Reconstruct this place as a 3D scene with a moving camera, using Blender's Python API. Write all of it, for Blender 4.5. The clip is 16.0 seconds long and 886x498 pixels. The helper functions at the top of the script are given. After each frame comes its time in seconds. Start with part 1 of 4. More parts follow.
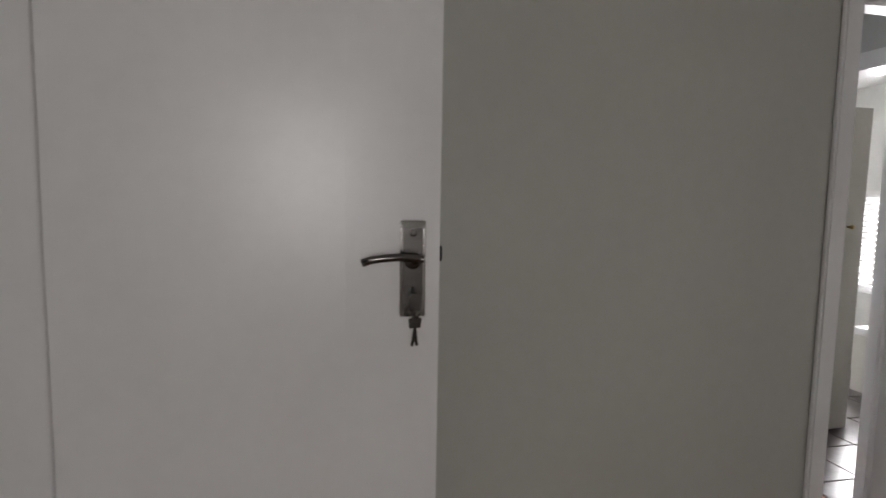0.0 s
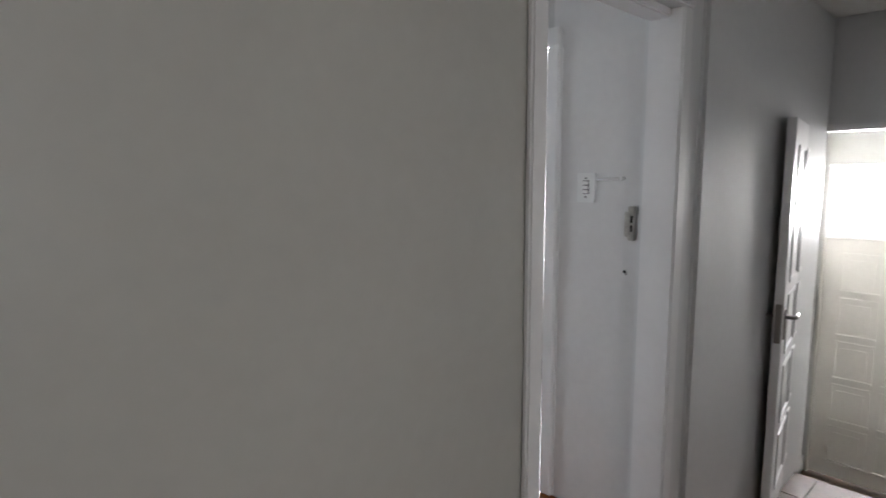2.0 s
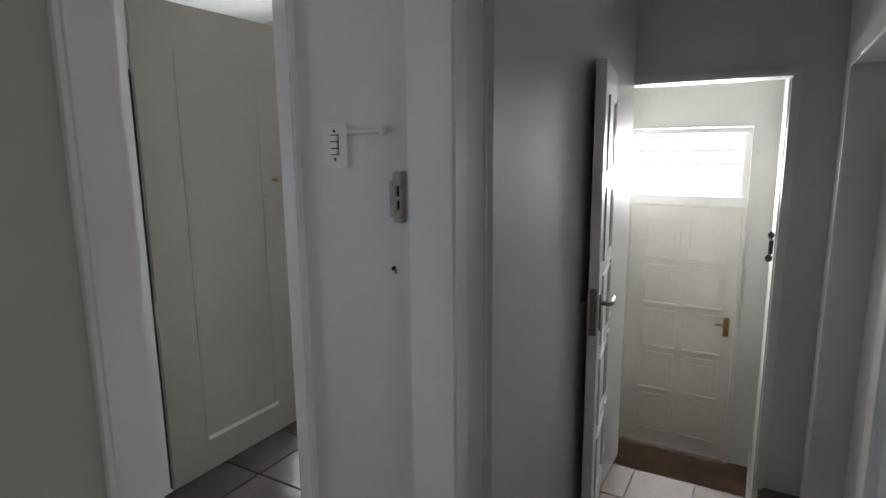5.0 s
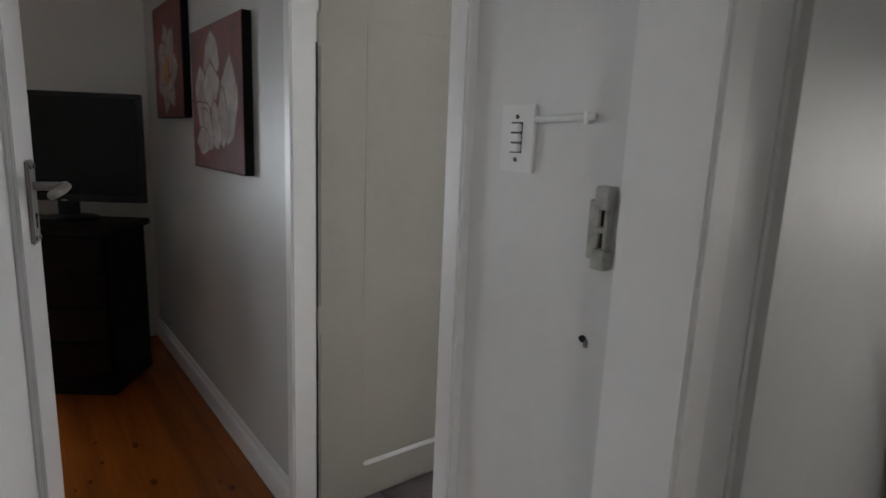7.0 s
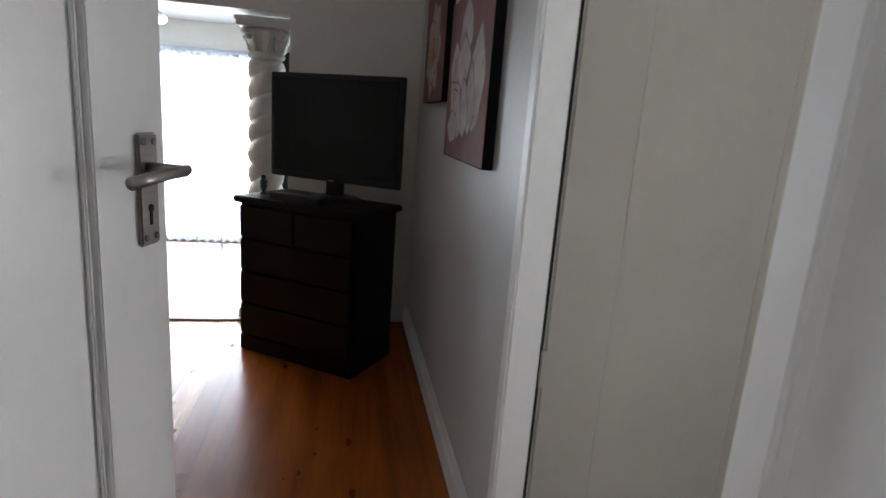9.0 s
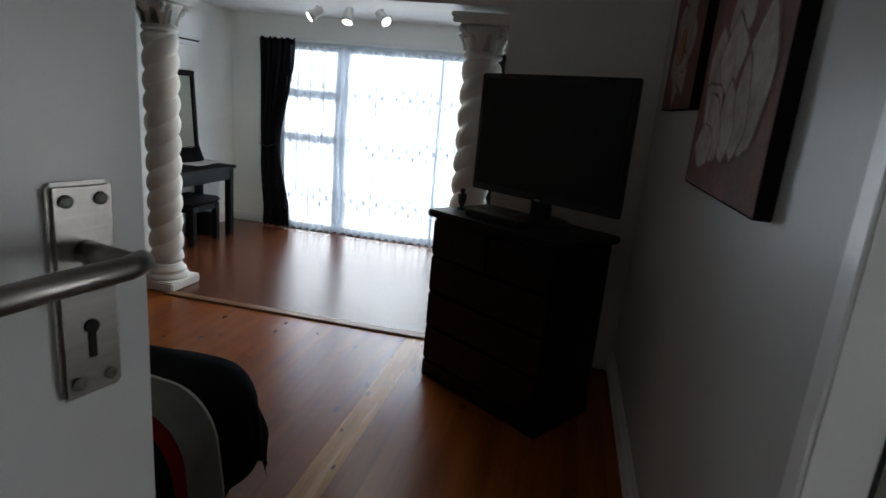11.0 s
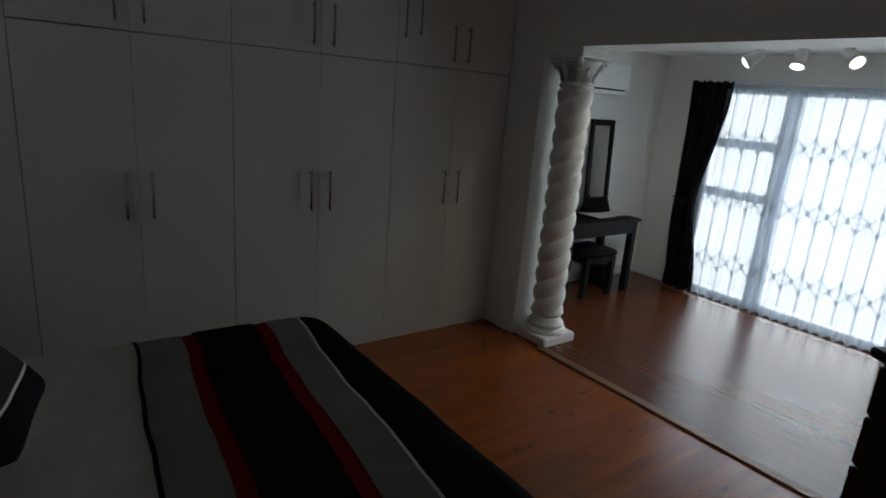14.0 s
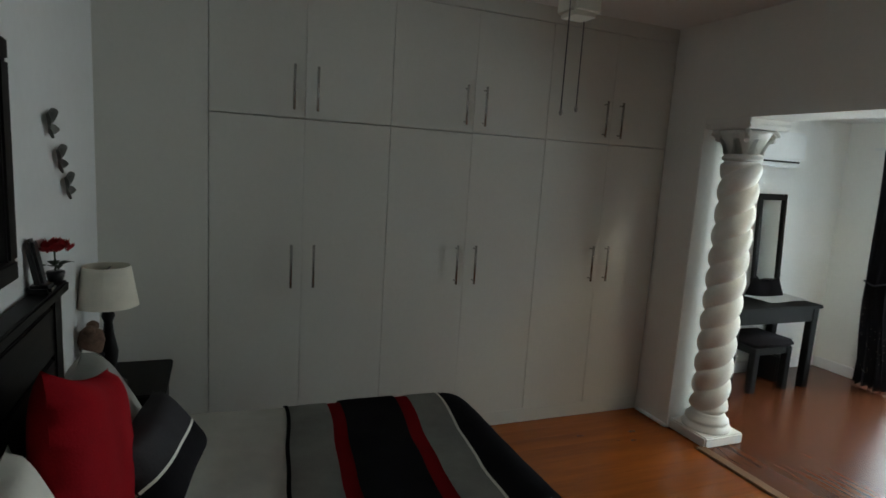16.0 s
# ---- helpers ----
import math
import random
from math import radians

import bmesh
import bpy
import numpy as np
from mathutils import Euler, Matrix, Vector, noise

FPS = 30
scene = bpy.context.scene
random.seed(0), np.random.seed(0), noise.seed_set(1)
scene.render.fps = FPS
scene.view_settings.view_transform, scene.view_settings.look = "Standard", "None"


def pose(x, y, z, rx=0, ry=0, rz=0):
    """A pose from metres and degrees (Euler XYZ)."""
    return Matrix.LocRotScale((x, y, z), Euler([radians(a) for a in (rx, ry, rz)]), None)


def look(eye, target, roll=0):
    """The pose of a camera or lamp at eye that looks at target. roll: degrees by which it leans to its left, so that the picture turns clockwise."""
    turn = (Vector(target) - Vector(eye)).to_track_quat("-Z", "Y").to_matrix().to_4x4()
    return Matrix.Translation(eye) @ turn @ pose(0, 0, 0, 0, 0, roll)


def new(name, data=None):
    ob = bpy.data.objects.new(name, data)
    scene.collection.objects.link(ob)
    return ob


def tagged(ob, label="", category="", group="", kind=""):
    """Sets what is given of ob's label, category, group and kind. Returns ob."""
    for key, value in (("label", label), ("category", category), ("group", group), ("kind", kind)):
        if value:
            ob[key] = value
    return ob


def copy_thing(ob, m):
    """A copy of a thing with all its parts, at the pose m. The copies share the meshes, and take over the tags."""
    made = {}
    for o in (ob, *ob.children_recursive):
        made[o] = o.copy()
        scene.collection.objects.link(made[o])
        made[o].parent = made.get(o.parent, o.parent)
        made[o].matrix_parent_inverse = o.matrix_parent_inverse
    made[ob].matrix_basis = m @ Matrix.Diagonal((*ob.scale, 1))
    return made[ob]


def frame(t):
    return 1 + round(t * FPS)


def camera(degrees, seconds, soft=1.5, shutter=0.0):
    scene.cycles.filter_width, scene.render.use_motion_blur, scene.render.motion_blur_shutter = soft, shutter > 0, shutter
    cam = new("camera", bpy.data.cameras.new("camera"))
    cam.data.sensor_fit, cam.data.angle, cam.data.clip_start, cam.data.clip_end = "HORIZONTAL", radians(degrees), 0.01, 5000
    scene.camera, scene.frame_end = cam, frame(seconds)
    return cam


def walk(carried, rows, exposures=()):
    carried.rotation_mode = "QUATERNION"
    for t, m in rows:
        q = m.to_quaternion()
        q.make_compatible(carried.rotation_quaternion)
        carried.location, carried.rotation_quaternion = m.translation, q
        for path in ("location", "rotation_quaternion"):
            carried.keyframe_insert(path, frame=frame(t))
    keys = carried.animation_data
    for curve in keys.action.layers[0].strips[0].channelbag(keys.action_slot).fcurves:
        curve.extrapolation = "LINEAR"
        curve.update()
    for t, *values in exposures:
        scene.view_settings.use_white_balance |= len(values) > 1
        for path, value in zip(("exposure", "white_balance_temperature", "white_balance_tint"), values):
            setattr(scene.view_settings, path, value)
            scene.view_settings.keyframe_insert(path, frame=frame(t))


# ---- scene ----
cam = camera(75.7, 16.0, soft=1.5, shutter=0.3)

PATH = [
    (0, (-0.327, -0.614, 1.39), (0.105, 1.329, 1.196), 1.0),
    (0.5, (-0.247, -0.492, 1.403), (0.382, 1.393, 1.179), 0.7),
    (1, (-0.149, -0.351, 1.423), (0.695, 1.445, 1.175), 1.0),
    (1.5, (-0.056, -0.269, 1.431), (1.008, 1.405, 1.173), 1.2),
    (2, (-0.011, -0.117, 1.431), (1.359, 1.317, 1.176), -0.2),
    (2.5, (0.1, -0.037, 1.434), (1.673, 1.168, 1.166), -0.8),
    (3, (0.192, 0.011, 1.429), (1.89, 1.03, 1.149), -1.2),
    (5.5, (0.924, 0.194, 1.366), (2.629, 1.176, 1.006), -0.4),
    (6, (1.022, 0.283, 1.372), (2.599, 1.457, 1.009), 0.4),
    (6.5, (1.122, 0.354, 1.374), (2.522, 1.733, 1.003), 1.3),
    (7, (1.271, 0.403, 1.372), (2.465, 1.964, 0.999), 2.3),
    (7.5, (1.365, 0.468, 1.365), (2.331, 2.176, 0.977), 3.1),
    (8, (1.435, 0.567, 1.349), (2.168, 2.382, 0.939), 3.7),
    (8.5, (1.513, 0.708, 1.352), (2.051, 2.586, 0.923), 4.0),
    (11, (1.609, 1.354, 1.379), (1.226, 3.254, 0.888), 5.2),
    (11.5, (1.563, 1.488, 1.405), (1.01, 3.342, 0.9), 5.2),
    (12, (1.528, 1.57, 1.427), (0.787, 3.354, 0.907), 5.3),
    (12.5, (1.516, 1.66, 1.454), (0.548, 3.325, 0.915), 5.2),
    (13, (1.522, 1.754, 1.488), (0.32, 3.252, 0.929), 5.1),
    (13.5, (1.543, 1.835, 1.514), (0.137, 3.144, 0.958), 4.8),
    (14, (1.53, 1.864, 1.548), (-0.021, 3.017, 1.035), 4.6),
    (14.5, (1.508, 1.873, 1.55), (-0.152, 2.902, 1.117), 4.1),
    (15, (1.479, 1.875, 1.552), (-0.253, 2.803, 1.182), 3.9),
    (15.5, (1.464, 1.875, 1.553), (-0.325, 2.707, 1.221), 3.7),
    (16, (1.464, 1.875, 1.553), (-0.371, 2.611, 1.253), 3.6),
]
walk(cam, [(t, look(eye, target, roll)) for t, eye, target, roll in PATH],
     [(0, 0.52, 6650, 14), (1.4, 0.84, 6600, 14), (2.0, 0.84, 6380, 13), (3.0, 0.5, 6450, 13), (5.5, 0.2, 6400, 9), (6.2, 0.14, 6500, 10), (7.0, 0.46, 6620, 11), (7.9, 0.72, 6620, 12), (8.7, 0.8, 6560, 12), (10.8, -0.65, 6400, 9), (12.5, -0.85, 6350, 9), (13.4, -1.25, 6350, 8), (14.4, -1.38, 6400, 6), (15.2, -1.0, 6480, 3), (16.0, -0.2, 6650, 2)])

# ---- world and lights ----
world = bpy.data.worlds.new("world")
scene.world = world
world.use_nodes = True
sky = world.node_tree.nodes.new("ShaderNodeTexSky")
sky.sky_type, sky.sun_disc, sky.sun_elevation, sky.sun_rotation = "NISHITA", False, radians(50), radians(200)
world.node_tree.links.new(sky.outputs[0], world.node_tree.nodes["Background"].inputs[0])
world.node_tree.nodes["Background"].inputs[1].default_value = 0.12
sun = new("sun", bpy.data.lights.new("sun", "SUN"))
sun.data.energy, sun.data.angle, sun.data.color = 2.0, radians(0.5), (1, 0.95, 0.88)
sun.matrix_world = look((0, 0, 10), (2, 6, 0))


def window_light(name, eye, target, width, height, power, colour):
    ob = new(name, bpy.data.lights.new(name, "AREA"))
    ob.data.shape, ob.data.size, ob.data.size_y, ob.data.energy, ob.data.color = "RECTANGLE", width, height, power, colour
    ob.matrix_world = look(eye, target)
    return ob


window_light("garden_door_light", (-0.15, 6.94, 0.9), (-0.15, 0.0, 0.7), 2.1, 2.1, 140, (0.86, 0.95, 1.0))
window_light("back_door_light", (6.15, 0.70, 1.22), (0.0, 0.5, 0.4), 0.8, 0.5, 74, (1.0, 0.98, 0.97))
window_light("bathroom_window_light", (4.15, 2.75, 1.1), (1.2, 1.45, 0.9), 0.9, 0.8, 68, (0.95, 0.97, 1.0))
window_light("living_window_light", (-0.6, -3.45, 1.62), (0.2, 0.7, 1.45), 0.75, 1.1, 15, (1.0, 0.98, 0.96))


# ---- materials ----
def mat(name, colour, rough=0.5, metal=0.0, vary=0.08, scale=6.0, fine=60.0, bump=0.05, stretch=(1, 1, 1), spec=0.5, per_object=0.0, stain=None, gloss_vary=1.0):
    m = bpy.data.materials.new(name)
    m.use_nodes = True
    n, l = m.node_tree.nodes, m.node_tree.links
    b = n["Principled BSDF"]
    b.inputs["Metallic"].default_value, b.inputs["Roughness"].default_value, b.inputs["Specular IOR Level"].default_value = metal, rough, spec
    co, mp = n.new("ShaderNodeTexCoord"), n.new("ShaderNodeMapping")
    mp.inputs["Scale"].default_value = stretch
    l.new(co.outputs["Object"], mp.inputs["Vector"])
    big, small = n.new("ShaderNodeTexNoise"), n.new("ShaderNodeTexNoise")
    big.inputs["Scale"].default_value, small.inputs["Scale"].default_value = scale, fine
    big.inputs["Detail"].default_value, small.inputs["Detail"].default_value = 4, 3
    for t in (big, small):
        l.new(mp.outputs[0], t.inputs["Vector"])
    both = n.new("ShaderNodeMath")
    both.operation = "MULTIPLY_ADD"
    both.inputs[1].default_value = 0.4
    l.new(small.outputs["Fac"], both.inputs[0])
    l.new(big.outputs["Fac"], both.inputs[2])
    source = both.outputs[0]
    if per_object:
        info, add = n.new("ShaderNodeObjectInfo"), n.new("ShaderNodeMath")
        add.operation = "MULTIPLY_ADD"
        add.inputs[1].default_value = per_object
        l.new(info.outputs["Random"], add.inputs[0])
        l.new(source, add.inputs[2])
        source = add.outputs[0]
        off, shift = n.new("ShaderNodeVectorMath"), n.new("ShaderNodeVectorMath")
        off.operation, shift.operation = "SCALE", "ADD"
        off.inputs[0].default_value = (7.3, 3.1, 5.7)
        l.new(info.outputs["Random"], off.inputs["Scale"])
        l.new(co.outputs["Object"], shift.inputs[0])
        l.new(off.outputs[0], shift.inputs[1])
        l.new(shift.outputs[0], mp.inputs["Vector"])
    ramp = n.new("ShaderNodeValToRGB")
    low = tuple(max(0, c * (1 - vary * 2)) for c in colour) if stain is None else stain
    high = tuple(min(1, c * (1 + vary)) for c in colour)
    ramp.color_ramp.elements[0].position, ramp.color_ramp.elements[1].position = 0.4, 0.95 + per_object
    ramp.color_ramp.elements[0].color, ramp.color_ramp.elements[1].color = (*low, 1), (*high, 1)
    l.new(source, ramp.inputs[0])
    l.new(ramp.outputs[0], b.inputs["Base Color"])
    bp = n.new("ShaderNodeBump")
    bp.inputs["Strength"].default_value, bp.inputs["Distance"].default_value = bump, 0.01
    l.new(both.outputs[0], bp.inputs["Height"])
    l.new(bp.outputs[0], b.inputs["Normal"])
    rr = n.new("ShaderNodeMapRange")
    rr.inputs["To Min"].default_value, rr.inputs["To Max"].default_value = rough * (1 - 0.15 * gloss_vary), min(1, rough * (1 + 0.2 * gloss_vary))
    l.new(big.outputs["Fac"], rr.inputs[0])
    l.new(rr.outputs[0], b.inputs["Roughness"])
    return m


def glow(name, colour, strength):
    m = bpy.data.materials.new(name)
    m.use_nodes = True
    b = m.node_tree.nodes["Principled BSDF"]
    b.inputs["Base Color"].default_value = (0.02, 0.02, 0.02, 1)
    b.inputs["Emission Color"].default_value, b.inputs["Emission Strength"].default_value = (*colour, 1), strength
    return m


def glass(name, colour=(1, 1, 1), rough=0.0):
    m = bpy.data.materials.new(name)
    m.use_nodes = True
    n, l = m.node_tree.nodes, m.node_tree.links
    clear, gloss, mix, fres = n.new("ShaderNodeBsdfTransparent"), n.new("ShaderNodeBsdfGlossy"), n.new("ShaderNodeMixShader"), n.new("ShaderNodeFresnel")
    clear.inputs[0].default_value = (*colour, 1)
    gloss.inputs["Roughness"].default_value = rough
    l.new(fres.outputs[0], mix.inputs[0])
    l.new(clear.outputs[0], mix.inputs[1])
    l.new(gloss.outputs[0], mix.inputs[2])
    l.new(mix.outputs[0], n["Material Output"].inputs[0])
    return m


def cloth_sheer(name, colour, clear_part):
    m = bpy.data.materials.new(name)
    m.use_nodes = True
    n, l = m.node_tree.nodes, m.node_tree.links
    clear, thin, matte, mix, mix2 = n.new("ShaderNodeBsdfTransparent"), n.new("ShaderNodeBsdfTranslucent"), n.new("ShaderNodeBsdfDiffuse"), n.new("ShaderNodeMixShader"), n.new("ShaderNodeMixShader")
    co, noise_node, rng = n.new("ShaderNodeTexCoord"), n.new("ShaderNodeTexNoise"), n.new("ShaderNodeMapRange")
    noise_node.inputs["Scale"].default_value = 9
    stretch_node = n.new("ShaderNodeMapping")
    stretch_node.inputs["Scale"].default_value = (3.0, 0.3, 0.06)
    l.new(co.outputs["Object"], stretch_node.inputs["Vector"])
    l.new(stretch_node.outputs[0], noise_node.inputs["Vector"])
    l.new(noise_node.outputs["Fac"], rng.inputs[0])
    rng.inputs["To Min"].default_value, rng.inputs["To Max"].default_value = 1 - clear_part - 0.28, 1 - clear_part + 0.28
    for s in (thin, matte):
        s.inputs[0].default_value = (*colour, 1)
    mix2.inputs[0].default_value = 0.4
    l.new(thin.outputs[0], mix2.inputs[1])
    l.new(matte.outputs[0], mix2.inputs[2])
    l.new(rng.outputs[0], mix.inputs[0])
    l.new(clear.outputs[0], mix.inputs[1])
    l.new(mix2.outputs[0], mix.inputs[2])
    l.new(mix.outputs[0], n["Material Output"].inputs[0])
    return m


# One wall paint in two copies: dimmed for the hall, lightened for the lit passage.
HALL_WALL_SHADED = mat("shaded_hall_paint", (0.50, 0.50, 0.465), 0.40, vary=0.04, scale=1.5, fine=25, bump=0.12)
PASSAGE_WALL_LIT = mat("lit_passage_paint", (0.70, 0.71, 0.71), 0.35, vary=0.03, scale=1.5, fine=25, bump=0.12)
WALL = mat("matt_wall_paint", (0.69, 0.69, 0.665), 0.6, vary=0.04, scale=1.5, fine=40, bump=0.1)
GLOSS_WALL = mat("pale_satin_wall_paint", (0.69, 0.69, 0.685), 0.38, vary=0.04, scale=1.5, fine=30, bump=0.12)
# Darkened copy of GLOSS_WALL: the east wall's shade sits in its colour.
EAST_WALL_SHADED = mat("shaded_east_wall_paint", (0.54, 0.545, 0.54), 0.36, vary=0.04, scale=1.5, fine=30, bump=0.12)
# WALL's paint lightened, putting the sun room's stronger daylight into the colour.
SUN_WALL_LIT = mat("lit_sun_room_paint", (0.82, 0.82, 0.78), 0.6, vary=0.03, scale=1.5, fine=40, bump=0.1)
CEILING = mat("ceiling_paint", (0.78, 0.78, 0.76), 0.7, vary=0.03, scale=2, bump=0.05)
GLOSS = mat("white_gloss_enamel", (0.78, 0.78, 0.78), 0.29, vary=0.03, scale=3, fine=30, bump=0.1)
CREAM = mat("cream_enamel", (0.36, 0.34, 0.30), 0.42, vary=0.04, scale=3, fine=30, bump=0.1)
BACK_WHITE = mat("aged_white_enamel", (0.72, 0.70, 0.65), 0.32, vary=0.04, scale=3, fine=30, bump=0.1)
CUPBOARD = mat("white_melamine", (0.62, 0.61, 0.562), 0.42, vary=0.03, scale=1.2, fine=50, bump=0.03)
PLASTER = mat("white_cast_plaster", (0.80, 0.80, 0.77), 0.6, vary=0.06, scale=8, fine=70, bump=0.25)
PINE = mat("varnished_pine", (0.27, 0.070, 0.009), 0.25, vary=0.2, scale=1.3, fine=8, bump=0.012, stretch=(7, 0.55, 1), per_object=0.1, gloss_vary=0.3)
LAMINATE = mat("cherry_laminate", (0.103, 0.031, 0.013), 0.27, vary=0.11, scale=2.5, fine=16, bump=0.0, stretch=(0.7, 9, 1), per_object=0.08, gloss_vary=0.0)
PINE_PALE = mat("pale_pine", (0.62, 0.30, 0.085), 0.26, vary=0.2, scale=2.2, fine=14, bump=0.06, stretch=(9, 0.7, 1))
KNOT = mat("wood_knot", (0.115, 0.030, 0.006), 0.27, vary=0.2, scale=40, bump=0.0, gloss_vary=0.0)
OAK_STRIP = mat("threshold_wood", (0.22, 0.11, 0.048), 0.38, vary=0.25, scale=3, stretch=(0.7, 8, 1))
DARK = mat("dark_stained_wood", (0.0055, 0.0042, 0.0042), 0.45, vary=0.3, scale=3, fine=30, bump=0.06, stretch=(1, 1, 6), spec=0.15)
DESK = mat("black_stained_wood", (0.007, 0.007, 0.0075), 0.6, vary=0.3, scale=3, fine=30, bump=0.06, stretch=(1, 6, 1), spec=0.1)
BLACK = mat("black_plastic", (0.010, 0.010, 0.011), 0.32, spec=0.35, vary=0.1, scale=10, bump=0.01)
SCREEN = mat("dark_screen_glass", (0.005, 0.005, 0.006), 0.25, vary=0.1, scale=3, bump=0.0, spec=0.25)
STEEL = mat("brushed_steel", (0.31, 0.295, 0.28), 0.32, 1.0, vary=0.08, scale=12, fine=120, bump=0.05, stretch=(1, 1, 12))
BRASS = mat("worn_brass", (0.55, 0.36, 0.12), 0.3, 1.0, vary=0.15, scale=20)
DARK_NICKEL = mat("dark_nickel", (0.15, 0.142, 0.135), 0.24, 1.0, vary=0.12, scale=12, fine=120, bump=0.03, stretch=(1, 1, 12))
CHROME = mat("bright_chrome", (0.7, 0.69, 0.68), 0.12, 1.0, vary=0.05, scale=10)
HANDLE = mat("satin_steel_bar", (0.44, 0.425, 0.41), 0.24, 1.0, vary=0.05, scale=10)
HOLE = mat("dark_hole", (0.01, 0.009, 0.008), 0.8, vary=0.1)
TILE = mat("terracotta_tile", (0.12, 0.077, 0.064), 0.5, vary=0.18, scale=7, fine=50, bump=0.08, per_object=0.15)
GROUT = mat("dark_grout", (0.12, 0.10, 0.09), 0.8, vary=0.2, scale=30)
SLATE = mat("dark_slate_tile", (0.13, 0.11, 0.11), 0.3, vary=0.3, scale=5, fine=40, bump=0.12, per_object=0.2)
MAT_BROWN = mat("brown_floor", (0.13, 0.075, 0.04), 0.55, vary=0.25, scale=6, bump=0.1)
NAVY = mat("black_curtain_cloth", (0.010, 0.009, 0.016), 0.85, vary=0.2, scale=20, fine=150, bump=0.15)
SHEER = cloth_sheer("white_sheer_voile", (0.58, 0.64, 0.74), 0.57)
ALU = mat("white_aluminium", (0.62, 0.66, 0.72), 0.4, vary=0.04)
GATE = mat("grey_steel_gate", (0.06, 0.06, 0.07), 0.45, 0.3, vary=0.1, scale=20)
PANE = glass("window_glass")
DARK_GLASS = mat("smoky_glass", (0.05, 0.055, 0.06), 0.08, vary=0.1, scale=20, bump=0.0)
MIRROR = mat("mirror_glass", (0.85, 0.87, 0.86), 0.02, 1.0, vary=0.01, bump=0.0)
BED_BLACK = mat("black_bed_cloth", (0.015, 0.0135, 0.0165), 0.95, spec=0.08, vary=0.2, scale=8, fine=180, bump=0.25)
BED_GREY = mat("grey_bed_cloth", (0.30, 0.295, 0.27), 0.9, vary=0.12, scale=8, fine=180, bump=0.25)
BED_RED = mat("red_bed_cloth", (0.30, 0.006, 0.012), 0.9, spec=0.1, vary=0.12, scale=8, fine=180, bump=0.25)
BED_CHARCOAL = mat("charcoal_bed_cloth", (0.055, 0.052, 0.058), 0.9, spec=0.1, vary=0.15, scale=8, fine=180, bump=0.25)
BED_WHITE = mat("cream_bed_cloth", (0.84, 0.82, 0.75), 0.9, vary=0.04, scale=10, fine=22, bump=0.35, spec=0.2)
PEWTER = mat("aged_pewter", (0.17, 0.17, 0.16), 0.45, 0.5, vary=0.3, scale=40)
SHADE = mat("cream_lampshade_cloth", (0.72, 0.68, 0.58), 0.8, vary=0.05, scale=20, fine=200, bump=0.1)
ROSE = mat("red_silk_petals", (0.45, 0.012, 0.02), 0.7, vary=0.25, scale=30)
LEAF = mat("dark_green_leaf", (0.03, 0.05, 0.025), 0.6, vary=0.2, scale=30)
CANVAS = mat("maroon_canvas", (0.17, 0.045, 0.04), 0.7, vary=0.45, scale=7, fine=60, bump=0.2, stain=(0.05, 0.018, 0.022))
PETAL = mat("painted_white_petal", (0.37, 0.33, 0.315), 0.7, vary=0.3, scale=14, fine=60, bump=0.25, stain=(0.24, 0.16, 0.15))
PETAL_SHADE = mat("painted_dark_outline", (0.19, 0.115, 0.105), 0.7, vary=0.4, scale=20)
HEART = mat("painted_orange_heart", (0.42, 0.20, 0.08), 0.7, vary=0.3, scale=20)
PAINTED_STEEL = mat("painted_steel", (0.42, 0.41, 0.375), 0.5, vary=0.2, scale=30, fine=90, bump=0.15)
PAPER = mat("white_paper", (0.8, 0.8, 0.8), 0.7, vary=0.03)
TOWEL = mat("white_towel_cotton", (0.88, 0.88, 0.87), 0.9, vary=0.03, scale=20, fine=300, bump=0.3)
AIRCON = mat("white_plastic", (0.76, 0.77, 0.76), 0.35, vary=0.03)
BULB = glow("lit_spot_bulb", (1.0, 0.96, 0.86), 9.0)
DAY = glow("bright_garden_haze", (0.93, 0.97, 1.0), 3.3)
DAY_WARM = glow("bright_yard_haze", (1.0, 0.98, 0.94), 0.82)


# ---- mesh helpers ----
def box(x0, x1, y0, y1, z0, z1, bevel=0.0, bm=None):
    own = bmesh.new()
    bmesh.ops.create_cube(own, size=1)
    for v in own.verts:
        v.co = (x0 + (v.co.x + 0.5) * (x1 - x0), y0 + (v.co.y + 0.5) * (y1 - y0), z0 + (v.co.z + 0.5) * (z1 - z0))
    if bevel:
        bmesh.ops.bevel(own, geom=own.edges[:], offset=bevel, segments=2, affect="EDGES")
    return join(bm, own) if bm else own


def join(bm, other):
    me = bpy.data.meshes.new("join")
    other.to_mesh(me)
    bm.from_mesh(me)
    bpy.data.meshes.remove(me)
    other.free()
    return bm


def moved(bm, m):
    bmesh.ops.transform(bm, matrix=m, verts=bm.verts[:])
    return bm


def lathe(profile, segments=24, bm=None, at=(0, 0, 0)):
    """A turned shape from (radius, height) pairs."""
    own = bmesh.new()
    rings = [[own.verts.new((at[0] + r * math.cos(2 * math.pi * k / segments), at[1] + r * math.sin(2 * math.pi * k / segments), at[2] + z)) for k in range(segments)] for r, z in profile]
    for a, b in zip(rings, rings[1:]):
        for k in range(segments):
            own.faces.new((a[k], a[(k + 1) % segments], b[(k + 1) % segments], b[k]))
    own.faces.new(rings[0][::-1])
    own.faces.new(rings[-1])
    return join(bm, own) if bm else own


